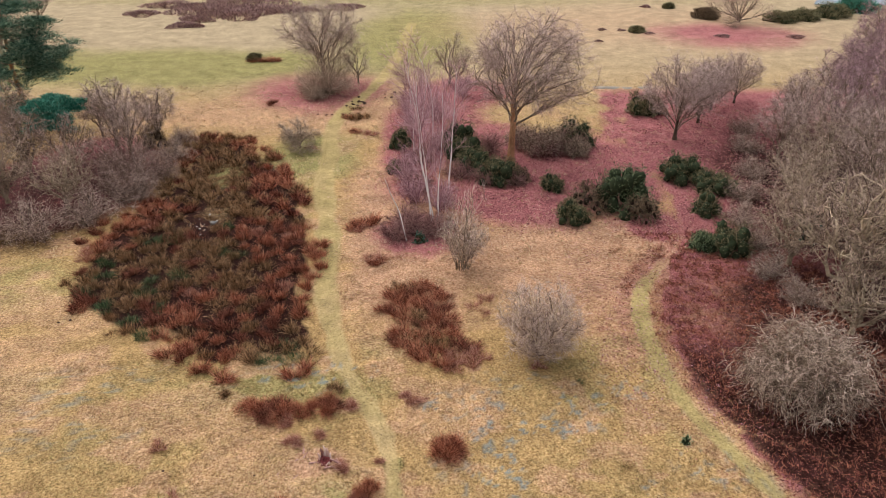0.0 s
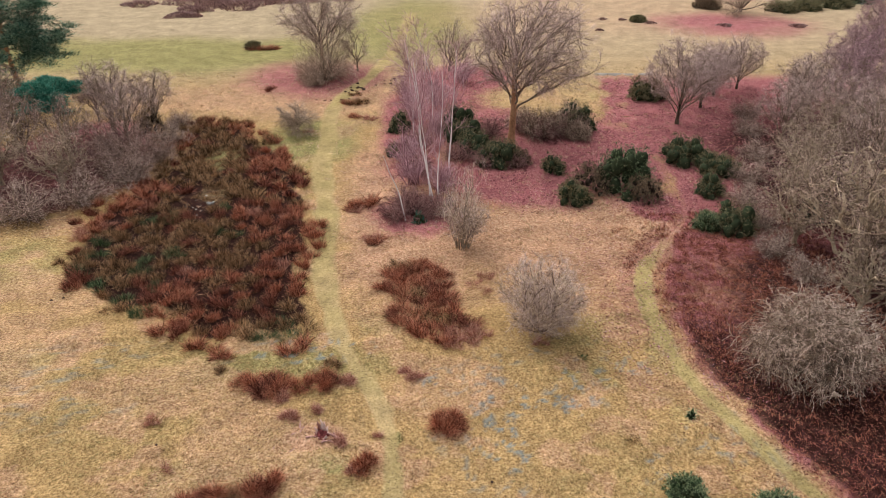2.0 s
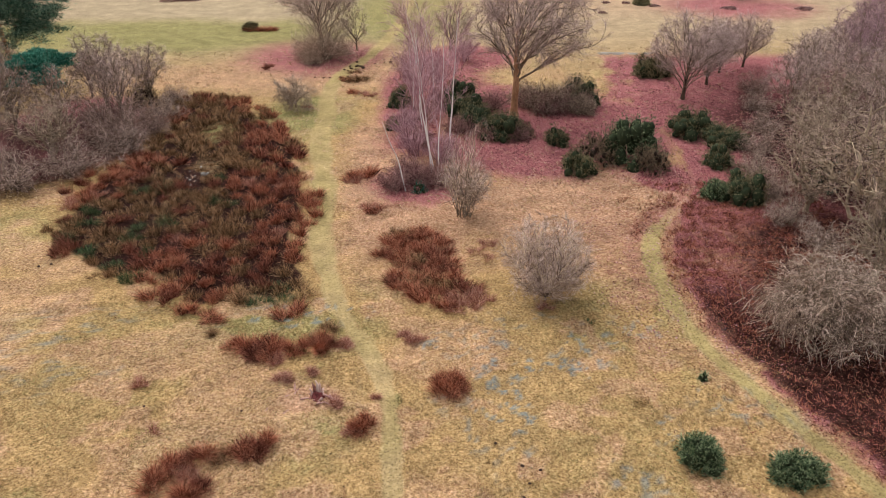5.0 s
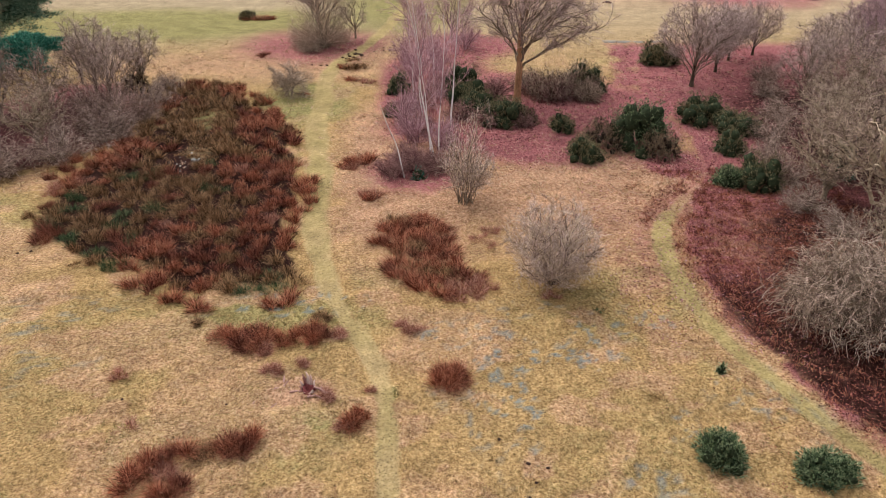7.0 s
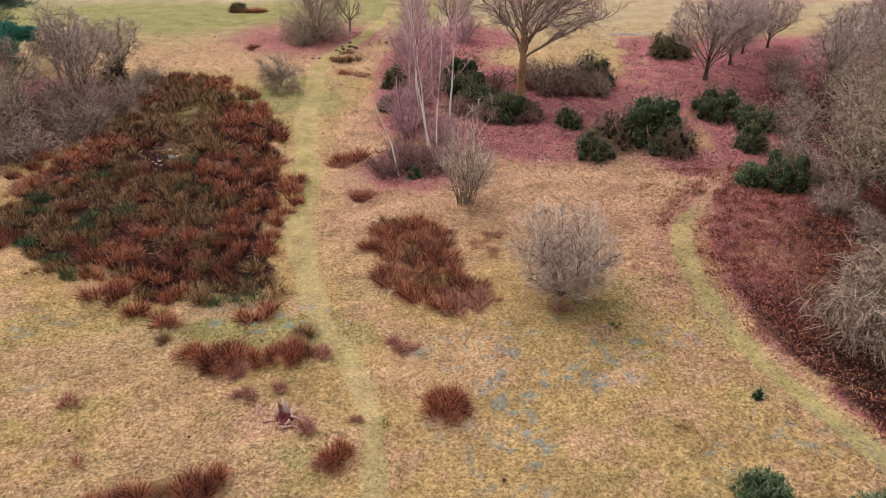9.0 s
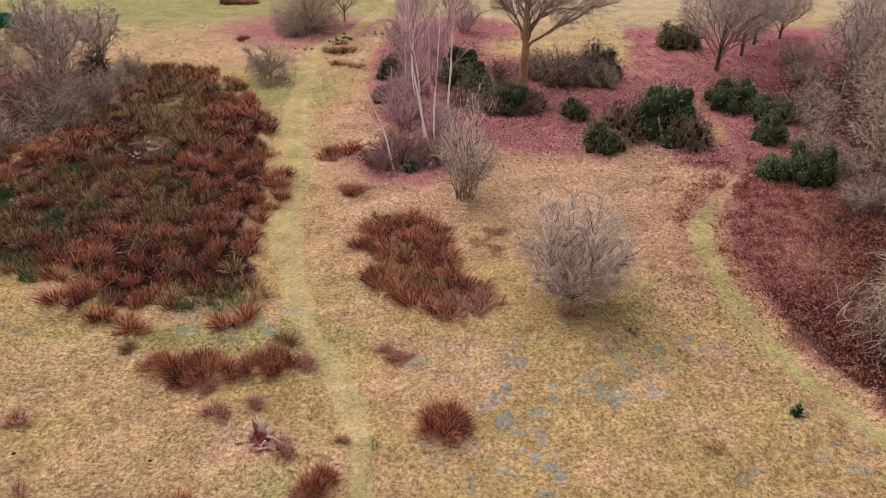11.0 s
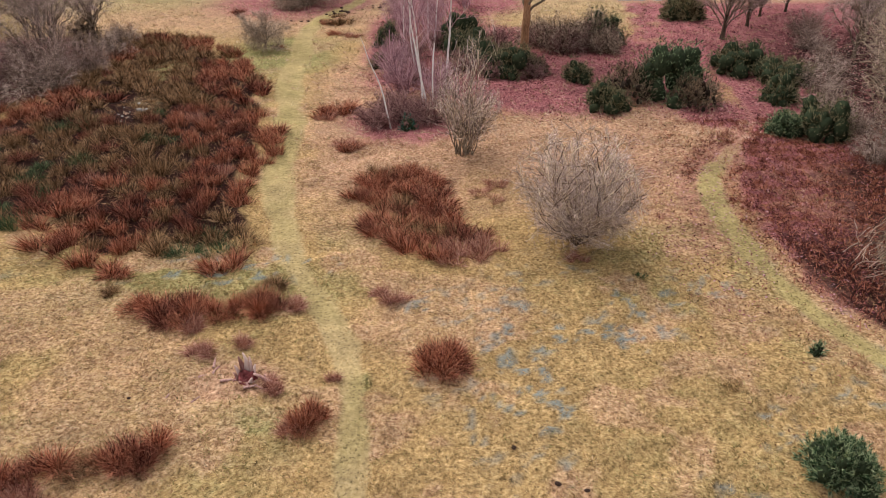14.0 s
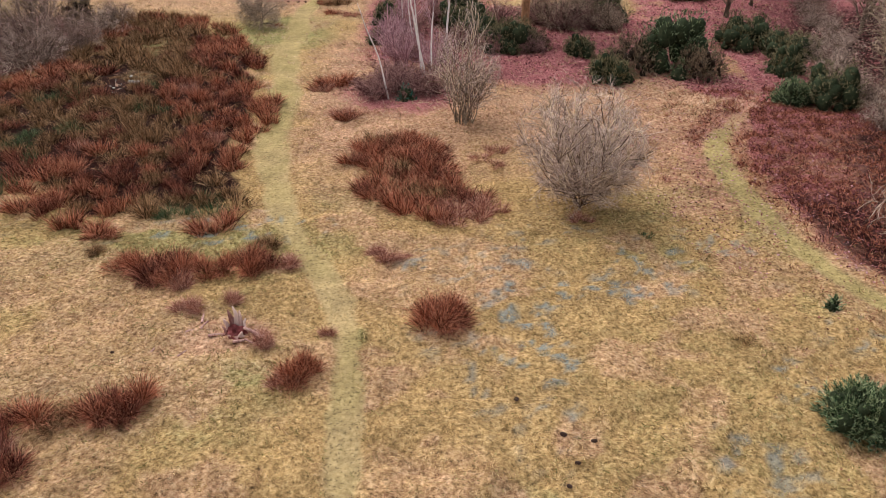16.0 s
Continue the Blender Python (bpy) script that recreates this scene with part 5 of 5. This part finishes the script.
for x, y, kind, s, tall in (
        (0.0, 26.7, 0, 0.85, 1.15), (0.5, 26.9, 2, 0.85, 1.1), (0.2, 27.3, 1, 0.85, 1.15), (-0.25, 27.2, 0, 0.7, 1.0), (0.65, 27.4, 1, 0.7, 1.0), (-3.6, 24.5, 0, 0.65, 1.0), (-3.95, 24.0, 5, 0.55, 0.7), (-3.75, 24.2, 1, 0.6, 0.9), (-3.35, 24.8, 0, 0.5, 0.9),
        (-9.2, 29.8, 2, 0.95, 1.15), (-8.4, 29.7, 0, 0.9, 1.15), (-8.7, 30.5, 2, 0.95, 1.2), (-9.7, 30.4, 1, 0.9, 1.0), (-10.5, 30.4, 1, 0.75, 0.8), (-8.3, 29.2, 5, 0.6, 0.85), (-7.6, 30.0, 0, 0.75, 0.9), (-7.0, 30.2, 1, 0.7, 0.8), (-6.2, 30.2, 0, 0.8, 1.1), (-5.8, 30.5, 2, 0.75, 1.1), (-6.4, 30.8, 0, 0.7, 1.0),
        (-5.1, 30.5, 5, 0.6, 0.65), (-6.0, 32.0, 3, 0.65, 0.6), (-8.2, 23.2, 2, 0.8, 1.1), (-7.5, 23.3, 0, 0.75, 1.1), (-7.8, 22.9, 2, 0.75, 1.0), (-8.4, 22.8, 0, 0.7, 0.9), (-9.1, 22.6, 3, 0.65, 0.6), (-9.9, 22.7, 0, 0.8, 0.95), (-10.4, 22.4, 2, 0.8, 0.95), (-10.9, 21.9, 1, 0.85, 1.0), (-10.2, 21.8, 5, 0.6, 0.7), (-11.4, 21.2, 0, 0.9, 1.0),
        (-9.5, 20.9, 2, 0.75, 0.9), (-9.9, 20.6, 1, 0.75, 0.9),
        (-1.7, 31.0, 5, 0.6, 0.65), (-2.0, 31.2, 5, 0.5, 0.55), (-3.15, 26.6, 5, 0.35, 0.5), (-7.6, 27.7, 5, 0.6, 0.55), (-7.2, 27.9, 5, 0.5, 0.5), (-6.4, 28.2, 5, 0.5, 0.6), (-5.1, 26.2, 5, 0.5, 0.5), (-4.9, 25.9, 5, 0.4, 0.5), (-11.9, 31.6, 3, 0.4, 0.4), (-1.1, 31.1, 5, 0.4, 0.35)):
    f = fine_of[kind]
    (copy_to if fine_used[f] else place)(FINE[f], x, y, rng.uniform(0, 360), s, tall)
    fine_used[f] = True

mid = "russet rush clump beside the grazed grass"
outline = [(-3.9, 39.9), (-2.9, 38.5), (-2.6, 35.4), (-1.2, 34.5), (0.1, 33.6), (1.8, 33.8), (2.3, 35.0), (1.3, 36.9), (0.0, 38.8), (0.2, 41.8), (-1.6, 43.4), (-3.5, 42.4)]
done = []
while len(done) < 52:
    x, y = rng.uniform(-4, 2.5), rng.uniform(33, 44)
    if poly_mask(np.array([x]), np.array([y]), outline)[0] and all(np.hypot(x - a, y - b) > 0.6 for a, b in done):
        done.append((x, y))
        u = rng.random()
        rush(5 if y < 35.2 and x > 0 else 0 if u < 0.45 else 1 if u < 0.7 else 2 if u < 0.85 else 3, x, y, rng.uniform(0.75, 1.05), rng.uniform(0, 360), rng.uniform(0.7, 1.0), "rushes beside the grazed grass", mid)
for x, y, kind, s, tall in ((-7.0, 51.6, 1, 1.0, 1.0), (-6.3, 52.0, 0, 1.1, 1.1), (-5.6, 52.4, 0, 1.1, 1.1), (-6.7, 51.2, 5, 0.8, 0.8), (-5.0, 46.6, 5, 0.95, 0.8), (-4.3, 46.5, 5, 0.9, 0.8), (-4.7, 46.1, 1, 0.8, 0.7),
                            (2.0, 40.2, 5, 0.7, 0.6), (2.6, 39.4, 5, 0.6, 0.5), (2.9, 41.2, 5, 0.6, 0.5), (-9.6, 78.4, 3, 1.2, 1.0), (-8.8, 78.6, 3, 1.2, 1.0), (-10.2, 78.5, 1, 1.0, 0.8), (-8.9, 73.4, 1, 1.1, 0.7), (-8.0, 73.2, 5, 1.1, 0.6), (-7.3, 73.0, 5, 0.9, 0.6),
                            (-9.8, 81.6, 3, 1.0, 0.7), (-19.8, 84, 2, 1.0, 0.8), (-26, 103.8, 0, 1.5, 1.0), (-24.6, 103.6, 0, 1.5, 1.0), (-23.6, 104.2, 1, 1.3, 0.9), (-13.2, 69.3, 1, 0.7, 0.5), (9.4, 37.4, 5, 0.6, 0.4), (-14.2, 27.6, 5, 0.6, 0.6), (-20.4, 37.4, 3, 0.6, 0.5), (-12.6, 24.2, 5, 0.6, 0.5), (9.2, 30.9, 3, 0.45, 0.35), (8.9, 26.2, 3, 0.4, 0.3), (2.5, 41.1, 5, 0.6, 0.5), (-11.9, 31.6, 3, 0.5, 0.35), (-23.3, 40.2, 1, 0.8, 0.7), (-12.5, 33.1, 0, 1.0, 0.8),
                            (-12.2, 32.6, 1, 0.8, 0.6), (-8.4, 33.2, 1, 1.0, 0.9), (-7.9, 33.6, 0, 0.9, 0.9)):
    rush(kind, x, y, s, rng.uniform(0, 360), tall, "outlying rushes", "outlying russet rush clump on the heath")


# ---- far heather ----
def heather(seed, x, y, r, h):
    rng = np.random.default_rng(seed)
    n = int(420 * r)
    th, q = rng.uniform(0, 2 * np.pi, n), np.sqrt(rng.uniform(0, 1, n))
    rr = r * q * (1 + 0.3 * np.sin(3 * th + seed))
    base = np.stack([rr * np.cos(th) * 1.25, rr * np.sin(th), h * (1 - q**2.5) * rng.uniform(0.3, 0.8, n)], 1)
    lean = unit(np.stack([np.cos(th), np.sin(th), np.full(n, 1.6)], 1) + 0.4 * rng.normal(size=(n, 3)))
    v, qd, t = blades(rng, base, lean, h * rng.uniform(0.25, 0.5, n), rng.uniform(0.1, 0.22, n), 0.1, 1)
    place(tagged(new("heather_clump", mesh_of("heather_clump", v, [qd, t], HEATHER)), "low clump of purple-brown winter heather", "heather", "far heather"), x, y)


for i, (x, y, r, h) in enumerate(((-42, 139, 5.5, 1.3), (-36, 136, 4.5, 1.2), (-33, 140, 5, 1.3), (-38, 146, 7, 1.4), (-28.5, 138.5, 2.2, 0.9), (-25, 140, 2.0, 0.9), (-46.5, 144, 3.0, 1.0), (-54, 137, 2.3, 1.0), (-43.5, 132, 1.8, 0.9),
                                  (-41.5, 130.5, 1.6, 0.9), (-43.2, 126.6, 2.2, 0.8), (-41.8, 126.3, 1.5, 0.7), (-52, 146, 3.5, 1.0), (-33, 131.5, 0.8, 0.5), (-18, 142, 2.6, 0.9), (26, 122, 0.5, 0.4), (29, 121.5, 0.5, 0.4), (33, 119, 0.6, 0.4), (24, 114, 0.5, 0.35), (38, 142, 0.8, 0.6),
                                  (44, 117, 0.9, 0.5), (55, 116, 1.0, 0.5))):
    heather(300 + i, x, y, r, h)


# ---- dead stump, stones, soil ----
def stump():
    rng = np.random.default_rng(5)
    ob = thing("dead_stump", "jagged weathered tree stump in the dry grass", "stump")
    k = 16
    th = np.arange(k) * 2 * np.pi / k
    rings = []
    for r, h in ((0.42, -0.05), (0.3, 0.08), (0.25, 0.2), (0.2, 0.24), (0.1, 0.12), (0.01, 0.08)):
        rr = r * (1 + 0.2 * np.sin(3 * th + 4 * h) + 0.1 * rng.normal(size=k))
        rings.append(np.stack([rr * np.cos(th), rr * np.sin(th), h + 0.03 * rng.normal(size=k) * (h > 0)], 1))
    ids = np.arange(k * len(rings)).reshape(len(rings), k)
    f = np.stack([ids[:-1], np.roll(ids, -1, 1)[:-1], np.roll(ids, -1, 1)[1:], ids[1:]], -1).reshape(-1, 4)
    part("trunk", mesh_of("trunk", np.concatenate(rings), [f], ROT), ob, "crimson-brown rotten heartwood")
    # upright splinters round the rotten heart
    for a, h, wide in ((1.2, 0.62, 0.1), (1.75, 0.78, 0.11), (2.3, 0.7, 0.12), (2.8, 0.5, 0.1), (0.6, 0.42, 0.1), (3.4, 0.36, 0.1), (4.3, 0.22, 0.1), (5.4, 0.28, 0.1)):
        foot, out, along = np.array([0.22 * math.cos(a), 0.22 * math.sin(a), 0.0]), np.array([math.cos(a), math.sin(a), 0]), np.array([-math.sin(a), math.cos(a), 0])
        v = []
        for z, w, lean in ((0.0, 1.0, 0.0), (0.4, 0.85, 0.03), (0.75, 0.5, 0.05), (1.0, 0.12, 0.1)):
            c = foot + out * lean + along * 0.03 * rng.normal() + np.array([0, 0, z * h])
            v += [c - along * wide * w, c + along * wide * w, c + along * wide * w * 0.8 + out * 0.05, c - along * wide * w * 0.8 + out * 0.05]
        ids = np.arange(16).reshape(4, 4)
        f = np.concatenate([np.stack([ids[:-1], np.roll(ids, -1, 1)[:-1], np.roll(ids, -1, 1)[1:], ids[1:]], -1).reshape(-1, 4), ids[3:]])
        part("splinter", mesh_of("splinter", np.array(v), [f], SPLINTER), ob, "pale pink splintered wood")
    n = 6
    a = np.linspace(0.3, 5.6, n) + rng.normal(0, 0.25, n)
    root, rr = stems(rng, np.stack([0.25 * np.cos(a), 0.25 * np.sin(a), np.full(n, 0.1)], 1), np.stack([np.cos(a), np.sin(a), np.full(n, -0.3)], 1), rng.uniform(0.15, 0.32, n), 5, 0.05, 0.015, 0.2)
    for i in range(n):
        part("root", mesh_of("root", *[(w if j == 0 else [w]) for j, w in enumerate(tubes(root[i:i + 1], rr[i:i + 1], 6))], DEAD_WOOD), ob)
    place(ob, -5.75, 26.5, 0, 1.0)
    bits = ((-7.0, 26.6, 0.5, 0.08, 25), (-6.75, 26.85, 0.4, 0.07, 60), (-5.2, 26.35, 0.7, 0.1, 165), (-5.3, 26.75, 0.5, 0.08, 130), (-6.3, 26.4, 0.45, 0.07, 10), (-6.9, 27.2, 0.4, 0.07, 95), (-5.55, 26.1, 0.4, 0.07, 20), (-7.0, 25.5, 0.3, 0.04, 40), (-5.3, 26.1, 0.32, 0.05, 150), (-7.9, 25.7, 0.22, 0.04, 80))
    for x, y, long, wide, turn in bits:
        p, r = stems(rng, [(-long / 2, 0, wide * 0.5)], [(1, 0, 0.02)], [long], 5, wide * 0.7, wide * 0.35, 0.12)
        w, q = tubes(p, r, 6)
        place(tagged(new("broken_log", mesh_of("broken_log", w, [q], DEAD_WOOD)), "broken piece of weathered wood in the grass", "log", "pieces of dead wood"), x, y, turn, sink=0.0)


stump()


def stone_mesh(seed, material):
    bm = bmesh.new()
    bmesh.ops.create_icosphere(bm, subdivisions=2, radius=1)
    rng = np.random.default_rng(seed)
    ph = rng.uniform(0, 6, 6)
    for v in bm.verts:
        c = v.co.copy()
        v.co *= 1 + 0.18 * math.sin(2.3 * c.x + ph[0] + 1.7 * c.y) + 0.14 * math.sin(3.1 * c.z + ph[1] + 2 * c.x) + 0.08 * math.sin(5 * c.y + ph[2])
        v.co.z *= 0.6
    me = bpy.data.meshes.new("stone")
    bm.to_mesh(me)
    bm.free()
    me.materials.append(material)
    return me


pebbles = [stone_mesh(i, STONE) for i in range(3)]
rng = np.random.default_rng(9)
for i in range(15):
    x, y = (-18.1, 52.2) if i == 0 else (rng.normal(-18.8, 1.3), rng.normal(51.6, 0.9))
    s = 0.26 if i == 0 else rng.uniform(0.04, 0.1)
    ob = tagged(new("stone", pebbles[i % 3]), "pale rounded stone lying in dark mud" if i == 0 else "small pale stone scattered in dark mud", "stone", "stones in the bog")
    ob.matrix_basis = Matrix.LocRotScale((x, y, gz(x, y) + s * 0.3), Euler((0, 0, i)), (s, s * 0.8, s))
clod = [stone_mesh(20 + i, SOIL) for i in range(2)]
for i in range(34):
    x, y = (rng.normal(-9.6, 0.9), rng.normal(84, 1.3)) if i < 16 else (rng.uniform(-14, -9), 79.6 + rng.normal(0, 0.3)) if i < 26 else (rng.normal(-6, 1.0), rng.normal(87, 1.0))
    s = rng.uniform(0.09, 0.2)
    ob = tagged(new("soil_clod", clod[i % 2]), "dark clod of turned soil on the grass", "soil clod", "soil clods")
    ob.matrix_basis = Matrix.LocRotScale((x, y, gz(x, y) + s * 0.2), Euler((0, 0, i)), (s, s, s * 0.8))


for x, y, s in ((3.1, 22.2, 0.09), (3.8, 22.0, 0.08), (3.3, 21.3, 0.07), (2.1, 23.5, 0.08), (3.0, 20.6, 0.07), (-9.0, 25.6, 0.06), (-13.4, 25.9, 0.09), (-17.5, 33.2, 0.09), (-18.0, 33.5, 0.07), (-24.2, 38.6, 0.1), (-23.6, 38.9, 0.09)):
    ob = tagged(new("soil_clod", clod[0]), "small dark clod lying in the dry grass", "soil clod", "soil clods")
    ob.matrix_basis = Matrix.LocRotScale((x, y, gz(x, y) + s * 0.4), Euler((0, 0, x)), (s, s * 0.8, s * 0.8))
for i, (x, y, s) in enumerate(((-23.6, 38.2, 0.7), (-24.4, 38.6, 0.6), (-24.9, 39.0, 0.6), (-5.6, 27.4, 0.5), (-6.6, 27.9, 0.55), (4.6, 38.2, 0.5), (3.6, 37.2, 0.5), (12.4, 43.5, 0.5), (3.2, 30.2, 0.4), (6.8, 28.3, 0.35))):
    place(tussock(450 + i, "bracken_patch", "low flattened patch of dead red-brown bracken", BRACKEN, 150, 1.0, 0.5, "dead bracken", "bracken", 0.022, 0.8, 2, 8), x, y, i * 50, s, 0.4 * s)


# far track and water
def sheet(name, pts, material, label, category, lift):
    v = np.array([(x, y, gz(x, y) + lift) for x, y in pts])
    c = np.array([[*v[:, :2].mean(0), v[:, 2].mean()]])
    n = len(v)
    f = np.stack([np.arange(n), (np.arange(n) + 1) % n, np.full(n, n)], 1)
    tagged(new(name, mesh_of(name, np.concatenate([v, c]), [f], material)), label, category, kind="structure")


build_path("gravel_track", curve_through([(17.2, 89.6), (19, 89.2), (21, 89.0), (23.5, 89.1), (26, 89.6)]), lambda y: 0.45 + 0 * y, "grey gravel patch crossing the far path", GRAVEL, "track")
sheet("water", [(70, 143.5), (76, 142.5), (84, 141), (95, 139), (110, 146), (115, 160), (95, 158), (80, 152), (72, 147)], WATER, "grey-blue pond at the edge of the heath", "pond", 0.15)


# ---- grass, bracken and leaves, too many to count ----
def scatter(rng, n, x0, x1, y0, y1, bias=1.0):
    return rng.uniform(x0, x1, n), y0 + (y1 - y0) * rng.uniform(0, 1, n) ** bias


def grass(name, label, material, seed, n, area, pick, per=6, tall=0.15, width=0.016, clump=0.075, lie=0.85, bias=1.0):
    """Matted tufts of grass where pick(covers) allows it."""
    rng = np.random.default_rng(seed)
    x, y = scatter(rng, n, *area, bias)
    keep = rng.uniform(0, 1, n) < np.clip(pick(x, y, *covers(x, y)), 0, 1) * (0.25 + 1.1 * smooth(fbm(x, y, 0.42, 97 + seed % 7, 2), 0.42, 0.6))
    x, y = x[keep], y[keep]
    n = len(x)
    comb = 6.0 * fbm(x, y, 3.0, 95)
    bx = np.repeat(x, per) + rng.normal(0, clump, n * per)
    by = np.repeat(y, per) + rng.normal(0, clump, n * per)
    bz = ground_z(bx, by) + tuft_z(bx, by) - 0.02
    th = np.repeat(comb, per) + rng.normal(0, 1.6, n * per)
    tilt = np.clip(rng.normal(lie, 0.35, n * per), 0.05, 1.4)
    lean = np.stack([np.cos(th) * np.sin(tilt), np.sin(th) * np.sin(tilt), np.cos(tilt)], 1)
    size = np.repeat(rng.uniform(0.6, 1.4, n), per) * rng.uniform(0.6, 1.3, n * per)
    v, q, t = blades(rng, np.stack([bx, by, bz], 1), lean, tall * size, width * rng.uniform(0.7, 1.5, n * per), 0.35, 2)
    tagged(new(name, mesh_of(name, v, [q, t], material)), label, "grass", kind="stuff")


NEAR, MID = (-20, 22, 15, 48), (-34, 34, 46, 92)
open_turf = lambda x, y, leaf, green, path, russet, peat_shade, moss: (1 - path) * (1 - 0.9 * leaf) * (1 - peat_shade)
grass("dry_grass", "matted straw-coloured winter grass", STRAW, 401, 36000, NEAR, lambda x, y, l, g, p, r, k, m: open_turf(x, y, l, g, p, r, k, m) * (1 - 0.6 * g) * (1 - 0.6 * r), bias=1.2)
grass("green_grass", "short olive-green grass between the straw", GREEN_GRASS, 402, 26000, NEAR, lambda x, y, l, g, p, r, k, m: open_turf(x, y, l, g, p, r, k, m) * (0.1 + 0.8 * g), tall=0.14, bias=1.2)
grass("russet_grass", "pinkish russet dead grass", PINK_GRASS, 403, 34000, NEAR, lambda x, y, l, g, p, r, k, m: (1 - p) * (1 - k) ** 2 * np.maximum(r, 0.3 * l) * (1 - 0.7 * l) * 0.9, bias=1.2)
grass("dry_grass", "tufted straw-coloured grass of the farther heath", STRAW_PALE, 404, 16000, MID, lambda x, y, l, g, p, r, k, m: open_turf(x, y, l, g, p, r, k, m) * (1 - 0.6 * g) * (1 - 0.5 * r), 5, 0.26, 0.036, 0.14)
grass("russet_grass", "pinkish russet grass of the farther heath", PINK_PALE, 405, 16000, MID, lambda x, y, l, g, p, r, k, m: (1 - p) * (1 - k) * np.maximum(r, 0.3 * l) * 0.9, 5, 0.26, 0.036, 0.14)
grass("bracken", "flattened red-brown dead bracken beside the path", BRACKEN, 406, 27000, (12, 26, 20, 50), lambda x, y, l, g, p, r, k, m: (1 - p) ** 3 * np.maximum(l, 0.12 * r) * (0.5 + 0.5 * smooth(y, 30, 36)), 6, 0.24, 0.022, 0.13, 0.8)
grass("bog_grass", "olive sedge between the rushes", RUSH_OLIVE, 407, 2200, (-28, -6, 32, 75), lambda x, y, l, g, p, r, k, m: k, 6, 0.4, 0.03, 0.12, 0.6)


def leaves(name, label, material, seed, n, area, pick, size):
    rng = np.random.default_rng(seed)
    x, y = scatter(rng, n, *area)
    keep = rng.uniform(0, 1, n) < np.clip(pick(*covers(x, y)), 0, 1)
    x, y = x[keep], y[keep]
    n = len(x)
    z = ground_z(x, y) + tuft_z(x, y) + rng.uniform(0.005, 0.05, n)
    th, s = rng.uniform(0, 2 * np.pi, n), size * rng.uniform(0.6, 1.5, n)
    a = np.stack([np.cos(th), np.sin(th), rng.normal(0, 0.35, n)], 1) * s[:, None]
    b = np.stack([-np.sin(th), np.cos(th), rng.normal(0, 0.35, n)], 1) * (0.6 * s)[:, None]
    c = np.stack([x, y, z], 1)
    fold = np.array([0, 0, 1.0]) * (0.25 * s * rng.uniform(0, 1, n))[:, None]
    v = np.concatenate([c - a, c + b + fold, c + a, c - b + fold])
    i = np.arange(n)
    f = np.concatenate([np.stack([i, i + n, i + 2 * n], 1), np.stack([i, i + 2 * n, i + 3 * n], 1)])
    tagged(new(name, mesh_of(name, v, [f], material)), label, "leaf litter", kind="stuff")


leaves("fallen_leaves", "crimson-brown fallen leaves under the trees", LEAF_DARK, 411, 80000, (9, 34, 18, 52), lambda l, g, p, r, k, m: l * (1 - p), 0.036)
leaves("fallen_leaves", "tan fallen leaves along the wood's edge", LEAF_TAN, 412, 30000, (8, 28, 16, 52), lambda l, g, p, r, k, m: (0.12 + l) * (1 - p) * 0.4, 0.038)
leaves("fallen_leaves", "crimson fallen leaves round the oak and glade", LEAF, 413, 60000, (-6, 36, 50, 86), lambda l, g, p, r, k, m: l * (1 - p), 0.065)
leaves("fallen_leaves", "mauve-pink fallen leaves drifted along the curving path", LEAF_PINK, 414, 15000, (8, 22, 28, 58), lambda l, g, p, r, k, m: (l > 0.12) * (0.35 + 0.3 * p), 0.042)
